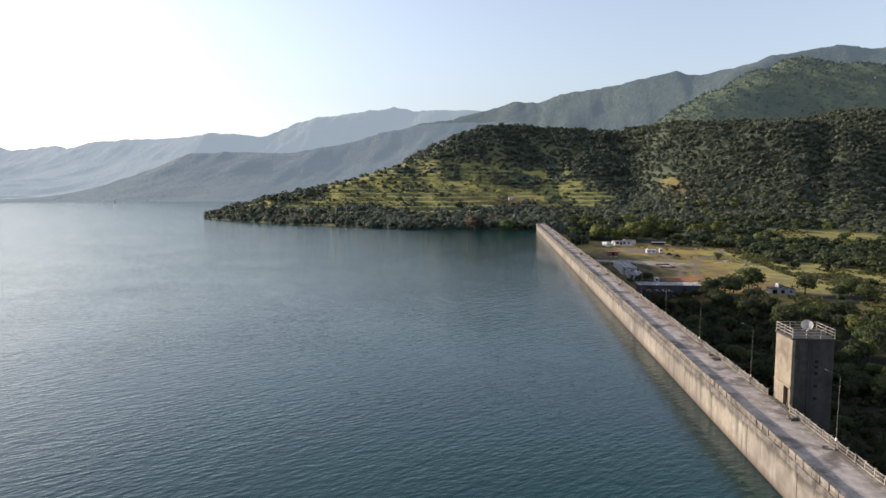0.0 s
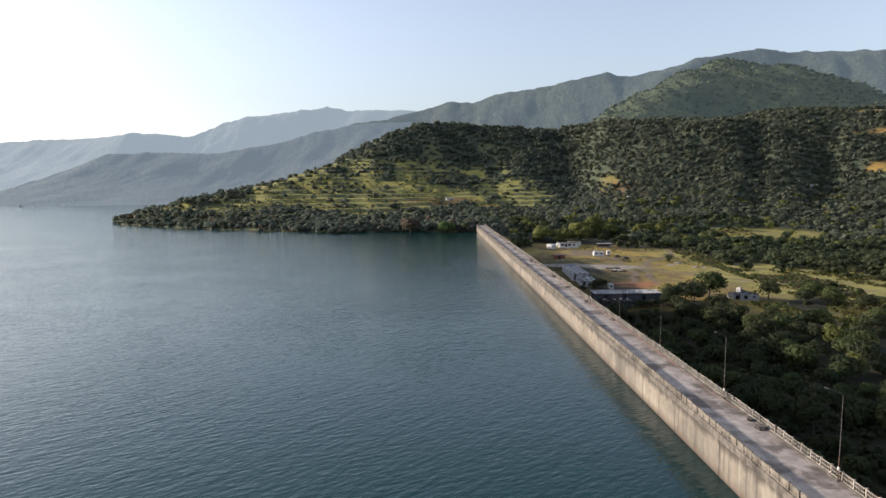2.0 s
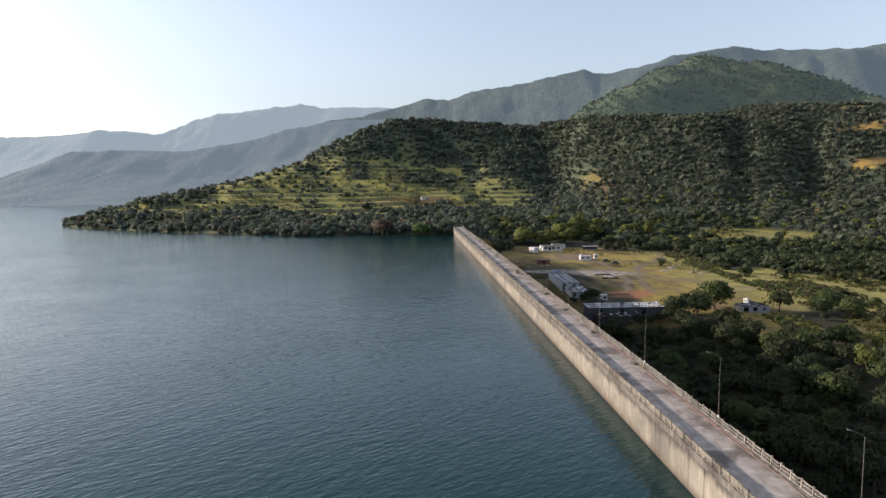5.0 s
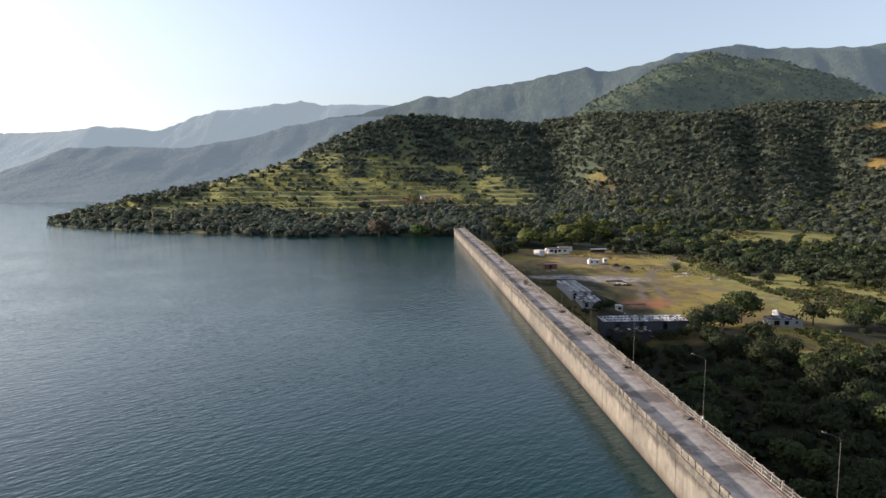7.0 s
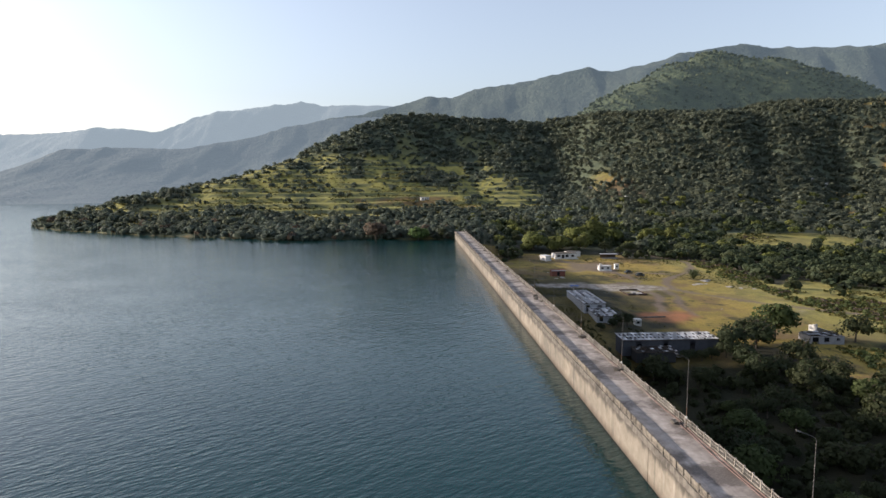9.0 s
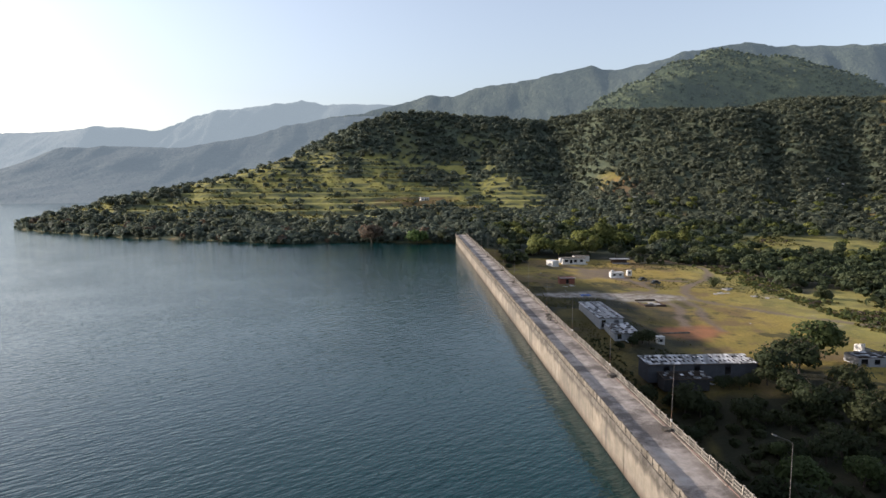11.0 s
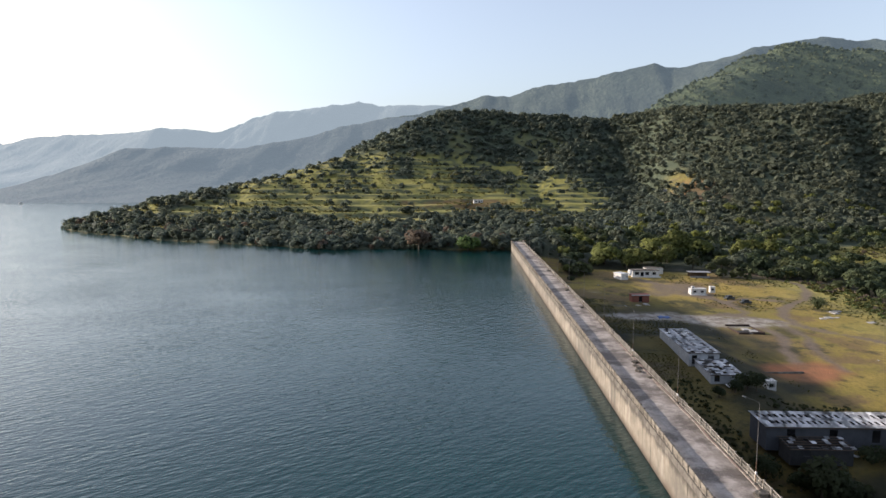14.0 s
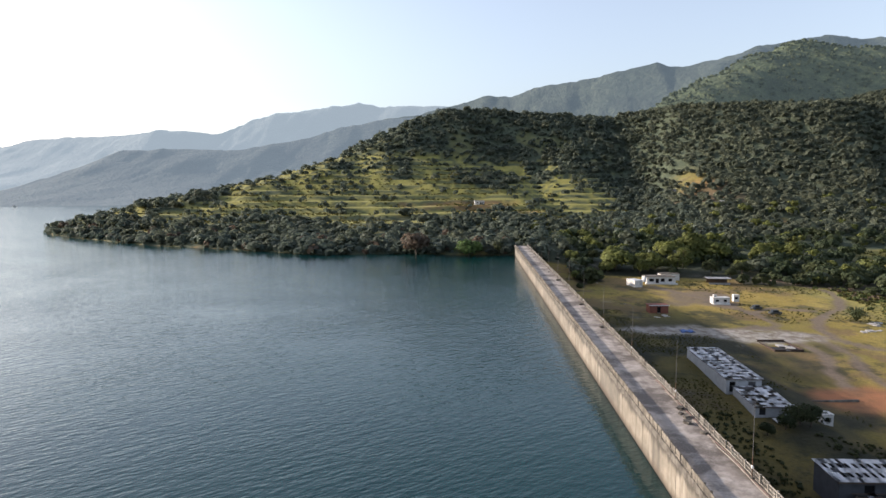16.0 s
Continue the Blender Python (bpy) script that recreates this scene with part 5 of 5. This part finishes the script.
def trunk_mesh(seed, height, r):
    rnd = random.Random(seed)
    bm = bmesh.new()
    top = Vector((rnd.uniform(-0.3, 0.3), rnd.uniform(-0.3, 0.3), height * 0.55))
    add_tube(bm, (0, 0, -0.6), top * 0.5, r * 1.25, r * 0.9, 8)
    add_tube(bm, top * 0.5, top, r * 0.9, r * 0.65, 8)
    for k in range(5):
        a = 2 * math.pi * k / 5 + rnd.uniform(-0.4, 0.4)
        s = top * rnd.uniform(0.65, 1.0)
        e = s + Vector((math.cos(a), math.sin(a), rnd.uniform(0.7, 1.2))) * height * 0.28
        add_tube(bm, s, e, r * 0.45, r * 0.2, 6)
        add_tube(bm, e, e + Vector((math.cos(a + 0.6), math.sin(a + 0.6), 0.8)) * height * 0.13, r * 0.2, r * 0.08, 5)
    me = bpy.data.meshes.new("trunk")
    bm.to_mesh(me)
    bm.free()
    me.materials.append(M_BARK)
    return me


def quads_to_mesh(name, quads, material, tone=None):
    """Leaf clumps as one mesh: rows of place and shading normal."""
    v = quads.reshape(-1, 6)
    f = np.arange(len(v)).reshape(-1, 4)
    me = mesh_arrays(name, v[:, :3], f, material, True, {"tone": np.repeat(tone, 4) if tone is not None else np.zeros(len(v))})
    at = me.attributes.new("custom_normal", "FLOAT_VECTOR", "POINT")
    at.data.foreach_set("vector", np.ascontiguousarray(v[:, 3:], np.float32).ravel())
    return me


def set_out(shape, x, y, z, s, a):
    """Copies of a crown at many places: sizes s, turns a."""
    s, c, n = s[:, None, None], np.cos(a)[:, None, None], np.sin(a)[:, None, None]
    q = shape[None]
    return np.stack([(q[..., 0] * c - q[..., 1] * n) * s + x[:, None, None], (q[..., 0] * n + q[..., 1] * c) * s + y[:, None, None], q[..., 2] * s + z[:, None, None],
                     q[..., 3] * c - q[..., 4] * n, q[..., 3] * n + q[..., 4] * c, q[..., 5] + 0 * s], -1).reshape(-1, 4, 6)


KINDS = []
LEAF_OF = (M_LEAF, M_LEAF, M_LEAF, M_LEAF_LIGHT, M_LEAF_LIGHT, M_LEAF, M_LEAF_GREEN, M_LEAF_BRIGHT)
for k in range(8):
    height = (7.5, 9.0, 6.0, 8.0, 5.0, 7.0, 8.0, 7.0)[k]
    rx = (3.6, 4.2, 3.2, 3.3, 3.4, 4.4, 3.9, 3.8)[k]
    me_c = quads_to_mesh("crown", crown_arrays(200 + k, 1350 if k in (4, 6) else 860, 0.37, rx * 1.15, height * 0.50, 12 + k % 3, height * 0.44), LEAF_OF[k])
    KINDS.append((trunk_mesh(300 + k, height, 0.22), me_c, height))


def plant_tree(k, x, y, s, turn, label="", group="trees in the valley"):
    trunk, crown, height = KINDS[k]
    ob = thing("tree", label or ("broad dark green tree on the valley floor" if k not in (3, 4) else "bushy yellow-green tree on the valley floor"), "tree", group, m=pose(x, y, ground_z(x, y), 0, 0, turn) @ Matrix.Scale(s, 4))
    part("trunk", trunk, None, ob)
    part("crown", crown, None, ob)
    return ob


def scatter(x0, x1, y0, y1, gap, seed, surface=land):
    rng = np.random.default_rng(seed)
    gx, gy = np.meshgrid(np.arange(x0, x1, gap), np.arange(y0, y1, gap))
    px = (gx + rng.uniform(-0.48, 0.48, gx.shape) * gap).ravel()
    py = (gy + rng.uniform(-0.48, 0.48, gx.shape) * gap).ravel()
    h = surface(px[None], py[None])[0]
    keep = rng.uniform(size=px.shape) < wood_cover(px[None], py[None], h[None])[0]
    return px[keep], py[keep], h[keep], rng


# single trees nearest the dam
px, py, ph, rng = scatter(22, 150, 50, 330, 7.0, 900)
order = np.argsort(np.hypot(px - 60, 0.8 * (py - 180)))[:285]
for i in order:
    # leaf colour follows the dam's shade: more bright kinds past x 66
    k = (0, 1, 2, 5, 0, 1, 6, 5, 3, 6, 6, 2, 6)[int(rng.integers(0, 13 if px[i] > 66 else 8))]
    plant_tree(k, px[i], py[i], float(rng.uniform(0.4, 1.12)), float(rng.uniform(0, 360)))
near_reach = float(np.hypot(px[order] - 60, 0.8 * (py[order] - 180)).max())
plant_tree(6, 74.4, 222.0, 1.5, 30, "large rounded green tree beside the ruined house")
plant_tree(1, 96.5, 219.5, 1.05, 200, "round dark tree on the far side of the ruined house")
plant_tree(5, 66.5, 217.5, 1.15, 130, "broad dark green tree beside the ruined house")
plant_tree(5, 32.8, 231.4, 0.62, 80, "broad dark bush crowding the low shed")
plant_tree(1, 34.3, 230.6, 0.55, 20, "dark bushy tree beside the low shed")
plant_tree(0, 29.5, 229.6, 0.42, 10, "low bush in front of the low shed")
plant_tree(2, 25.6, 227.8, 0.45, 50, "low dark bush in front of the low shed")
for x, y, k, sc, turn in ((23.0, 200.4, 0, 0.6, 15), (27.0, 197.0, 2, 0.6, 60), (32.0, 196.4, 5, 0.55, 10), (40.0, 200.6, 5, 0.5, 100), (43.0, 199.6, 1, 0.42, 150), (46.0, 200.6, 2, 0.58, 75), (50.0, 201.2, 0, 0.68, 220), (53.5, 204.5, 1, 1.05, 10)):
    plant_tree(k, x, y, sc, turn, "low dark bush crowding the grey shed", "bushes beside the grey shed")
plant_tree(4, 52.0, 403.0, 2.0, 20, "large pale yellow-green tree behind the house")
plant_tree(4, 38.0, 403.0, 2.1, 200, "broad yellow-green tree near the dam's end")
for x, y, k, sc, turn in ((34, 399, 4, 1.1, 0), (38, 409, 3, 1.3, 40), (47, 397, 3, 1.0, 90), (57, 409, 4, 1.4, 120), (64, 402, 3, 1.2, 200), (60, 393, 2, 0.9, 10), (70, 412, 3, 1.3, 60),
                          (78, 400, 0, 1.0, 30), (84, 394, 2, 0.9, 170), (92, 402, 5, 1.0, 300), (97, 412, 4, 1.1, 80), (30, 413, 2, 1.0, 250)):
    plant_tree(k, x, y, sc, turn, "" if k not in (3, 4) else "spreading olive-green tree behind the meadow huts", "trees behind the huts")
for x, y, k, sc, turn in ((70, 426, 4, 2.3, 70), (79, 428, 3, 1.9, 10), (88, 427, 4, 2.2, 190), (120, 438, 4, 1.8, 60), (127, 432, 3, 1.3, 110), (112, 430, 3, 1.2, 20)):
    plant_tree(k, x, y, sc, turn, "large spreading olive-green tree behind the meadow", "trees behind the huts")
plant_tree(7, -26.0, 410.0, 1.5, 10, "bright green tree at the water's edge", "trees on the shore")
plant_tree(0, -12.0, 414.0, 0.8, 160, "dark shore tree beside the dam's end", "trees on the shore")

brown = thing("tree", "dry reddish-brown leafy tree at the water's edge", "tree", "trees on the shore", m=pose(-50, 413.0, ground_z(-50, 413.0)) @ Matrix.Scale(1.6, 4))
part("trunk", KINDS[1][0], None, brown)
part("crown", quads_to_mesh("crown", crown_arrays(260, 520, 0.55, 4.6, 3.9, 9, 4.6), M_LEAF_BROWN), None, brown)

# the spiky clump on the meadow
bm = bmesh.new()
rnd = random.Random(44)
for k in range(130):
    a, out, up = rnd.uniform(0, 2 * math.pi), rnd.uniform(1.2, 3.0), rnd.uniform(1.4, 3.2)
    side = Vector((-math.sin(a), math.cos(a), 0)) * 0.13
    pts = [Vector((math.cos(a) * out * f * 1.0, math.sin(a) * out * f, up * math.sin(min(f * 2.2, 2.6)))) for f in (0.05, 0.35, 0.7, 1.0)]
    rows = [(bm.verts.new(p - side * w), bm.verts.new(p + side * w)) for p, w in zip(pts, (0.7, 1.0, 0.8, 0.15))]
    for (a0, a1), (b0, b1) in zip(rows[:-1], rows[1:]):
        bm.faces.new((a0, a1, b1, b0))
me = bpy.data.meshes.new("agave_clump")
bm.to_mesh(me)
bm.free()
me.materials.append(M_GRASSBLADE)
clump = new("agave_clump", me)
clump.matrix_basis = pose(94.0, 321.5, ground_z(94, 321.5) - 0.1) @ Matrix.Scale(1.45, 4)
tagged(clump, "clump of long arching grey-green leaves on the meadow", "shrub")

# woods
LOW = [crown_arrays(400 + k, 42, 1.40, (3.4, 4.0, 3.0, 4.4, 2.6, 3.4)[k], (3.0, 3.4, 2.3, 3.2, 2.2, 3.8)[k], 7, (2.4, 2.8, 1.7, 2.5, 1.6, 3.4)[k], 0.12, 0.1) for k in range(6)]
HEDGE = [crown_arrays(470 + k, 16, 1.7, 3.2, 2.6, 5, 2.0, 0.3) for k in range(3)]
FINE = [crown_arrays(490 + k, 105, 0.85, (3.6, 4.2, 3.2, 3.9)[k], (3.2, 3.6, 2.6, 3.6)[k], 9, (2.7, 3.1, 2.0, 3.2)[k], 0.15, 0.12) for k in range(4)]
SMALL = [crown_arrays(430 + k, 28, 1.6, (3.4, 4.0, 3.0, 3.8)[k], (3.0, 3.4, 2.6, 3.4)[k], 6, (2.4, 2.8, 2.0, 2.9)[k], 0.12, 0.1) for k in range(4)]
TINY = [crown_arrays(450 + k, 22, 1.8, (3.6, 4.2, 3.2)[k], (3.2, 3.6, 2.8)[k], 4, (2.6, 3.0, 2.4)[k], 0.12, 0.1) for k in range(3)]


def woods(name, label, areas, shapes, material, seed, low=0.6, high=1.25, skip=None, surface=land):
    """Many small crowns joined into one mesh."""
    out, tones = [], []
    for n, (x0, x1, y0, y1, gap) in enumerate(areas):
        px, py, ph, rng = scatter(x0, x1, y0, y1, gap, seed + n, surface)
        if skip is not None:
            keep = ~skip(px, py, ph)
            px, py, ph = px[keep], py[keep], ph[keep]
        pick = rng.integers(0, len(shapes), len(px))
        for k, shape in enumerate(shapes):
            sel = np.where(pick == k)[0]
            if not len(sel):
                continue
            a = rng.uniform(0, 2 * np.pi, len(sel))
            s = rng.uniform(low, high, len(sel))
            out.append(set_out(shape, px[sel], py[sel], ph[sel] - 0.3, s, a))
            tones.append(np.repeat(np.clip(rng.normal(0.25, 0.32, len(sel)), 0, 1), shape.shape[0]))
    ob = new(name, quads_to_mesh(name, np.concatenate(out), material, np.concatenate(tones)))
    return tagged(ob, label, "trees", kind="stuff")


def near_ones(px, py, ph):
    return (np.hypot(px - 60, 0.8 * (py - 180)) < near_reach - 2) | grove(px, py, ph)


def grove(px, py, ph):
    return (px > 26) & (px < 100) & (py > 386) & (py < 418)


def edge_band(px, py, ph):
    """The wood's edge behind the meadow."""
    return (px > 20) & (px < 230) & (py > 386) & (py < 480)


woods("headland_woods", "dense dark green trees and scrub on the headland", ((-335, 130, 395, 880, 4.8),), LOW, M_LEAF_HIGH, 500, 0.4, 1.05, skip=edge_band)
woods("wood_edge", "mixed green trees along the wood's edge behind the meadow", ((20, 230, 386, 480, 6.0), (130, 330, 300, 400, 6.0)), FINE, M_LEAF_EDGE, 600, 0.4, 1.1, skip=grove)
woods("olive_scrub", "scattered yellow-green trees among the dark wood", ((20, 330, 380, 560, 17.0),), FINE, M_LEAF_LIGHT, 610, 0.5, 1.15, skip=grove)
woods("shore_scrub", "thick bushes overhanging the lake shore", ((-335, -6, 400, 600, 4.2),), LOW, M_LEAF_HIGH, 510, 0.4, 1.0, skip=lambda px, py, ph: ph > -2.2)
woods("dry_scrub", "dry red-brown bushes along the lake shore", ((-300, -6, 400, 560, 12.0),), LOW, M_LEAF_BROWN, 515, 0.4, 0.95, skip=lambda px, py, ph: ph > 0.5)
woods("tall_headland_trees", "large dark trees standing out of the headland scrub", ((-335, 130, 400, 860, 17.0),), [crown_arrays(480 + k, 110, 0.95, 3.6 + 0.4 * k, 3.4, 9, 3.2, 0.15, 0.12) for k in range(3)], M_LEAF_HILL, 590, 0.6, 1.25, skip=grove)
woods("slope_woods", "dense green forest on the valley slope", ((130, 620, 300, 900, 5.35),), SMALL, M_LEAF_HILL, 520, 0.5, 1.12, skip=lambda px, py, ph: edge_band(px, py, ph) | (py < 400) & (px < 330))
woods("valley_scrub", "shaded trees and scrub below the dam", ((18, 300, -120, 330, 6.7), (20, 130, 330, 400, 6.5)), LOW, M_LEAF, 540, 0.45, 1.1, skip=near_ones)
woods("undergrowth", "low dark bushes filling the shaded valley floor", ((18, 76, 46, 198, 2.9),), LOW, M_LEAF, 545, 0.22, 0.5)
woods("terrace_hedges", "low dark hedges along the terrace edges", ((-300, 110, 430, 720, 3.0),), HEDGE, M_LEAF_HILL, 580, 0.2, 0.5, skip=lambda px, py, ph: ~((np.mod((ph + 1.6 * fbm(px, py, 120, 2, 21)) / 4.2, 1.0) > 0.15) & (np.mod((ph + 1.6 * fbm(px, py, 120, 2, 21)) / 4.2, 1.0) < 0.8)))
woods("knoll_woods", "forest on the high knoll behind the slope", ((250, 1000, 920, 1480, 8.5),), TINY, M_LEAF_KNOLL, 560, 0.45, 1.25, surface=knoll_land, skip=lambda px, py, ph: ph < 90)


def tufts(name, label, areas, material, seed, size, level=0.14):
    """Low clumps of grass and weeds on the open ground, joined."""
    shapes = [crown_arrays(seed + k, 11, 0.30 * size, 0.75 * size, 0.42 * size, 4, 0.18 * size) for k in range(4)]
    out, tones = [], []
    for x0, x1, y0, y1, gap in areas:
        rng = np.random.default_rng(seed)
        gx, gy = np.meshgrid(np.arange(x0, x1, gap), np.arange(y0, y1, gap))
        px, py = (gx + rng.uniform(-0.5, 0.5, gx.shape) * gap).ravel(), (gy + rng.uniform(-0.5, 0.5, gx.shape) * gap).ravel()
        h = land(px[None], py[None])[0]
        open_ground = wood_cover(px[None], py[None], h[None])[0] < 0.6
        keep = open_ground & (px > 14) & (fbm(px, py, 22, 3, 81) > level) & (track_mask(px[None], py[None])[0] < 0.3) if x0 > 0 else open_ground & (h > WATER_Z + 1) & (fbm(px, py, 30, 3, 82) > -0.05)
        px, py, h = px[keep], py[keep], h[keep]
        pick = rng.integers(0, 4, len(px))
        for k, shape in enumerate(shapes):
            sel = np.where(pick == k)[0]
            out.append(set_out(shape, px[sel], py[sel], h[sel], rng.uniform(0.5, 1.5, len(sel)), rng.uniform(0, 6.28, len(sel))))
            tones.append(np.repeat(rng.uniform(0, 1, len(sel)), shape.shape[0]))
    ob = new(name, quads_to_mesh(name, np.concatenate(out), material, np.concatenate(tones)))
    return tagged(ob, label, "grass", kind="stuff")


tufts("meadow_grass", "tufts of yellow-green grass and weeds on the meadow", ((58, 165, 300, 400, 1.7),), M_TUFT, 700, 0.5)
tufts("meadow_scrub", "low green bushes scattered over the valley grass", ((86, 112, 150, 211, 2.6), (112, 190, 178, 310, 2.7), (110, 190, 310, 400, 3.2)), M_LEAF_GREEN, 740, 1.7, 0.02)
tufts("valley_weeds", "dry grass and weeds over the valley slope", ((86, 112, 150, 213, 2.0), (112, 190, 150, 330, 2.0), (112, 200, 330, 460, 2.4)), M_TUFT, 780, 1.1, -0.1)
tufts("brown_scrub", "dry brown bushes over the valley slope", ((116, 200, 150, 330, 4.5), (116, 210, 330, 460, 5.0)), M_LEAF_BROWN, 790, 1.8, 0.05)
tufts("foot_scrub", "low dark scrub and weeds along the foot of the dam", ((14.5, 24, 120, 236, 1.3), (24, 50, 110, 199, 1.5), (34, 52, 212, 228, 1.5)), M_LEAF, 760, 0.72, -0.2)
tufts("foot_weeds", "short dark weeds in the grass beside the dam", ((14.5, 24, 236, 330, 0.8), (36, 48, 236, 268, 0.9), (24, 46, 270, 300, 0.9)), M_TUFT, 765, 0.3, -0.25)
tufts("terrace_grass", "rough grass and weeds on the hill terraces", ((-320, 120, 410, 720, 3.4),), M_TUFT, 720, 1.4)

# the boat off the far shore
boat = thing("boat", "small pale motor boat lying off the far shore", "boat", m=pose(-832, 1240, WATER_Z, 0, 0, 80))
bm = box(-4.5, -1.3, -0.4, 4.5, 1.3, 0.9, 0.15)
for v in bm.verts:
    v.co.y *= 1 - 0.7 * max(0.0, (v.co.x - 1.5) / 3.0) ** 2 if v.co.z > 0 else 0.6
part("hull", bm, M_WHITE, boat)
part("cabin", box(-2.6, -0.9, 0.92, 1.0, 0.9, 2.2, 0.08), M_LIME, boat)
part("cabin_roof", box(-2.9, -1.1, 2.21, 1.3, 1.1, 2.35, 0.03), M_GREYWALL, boat)
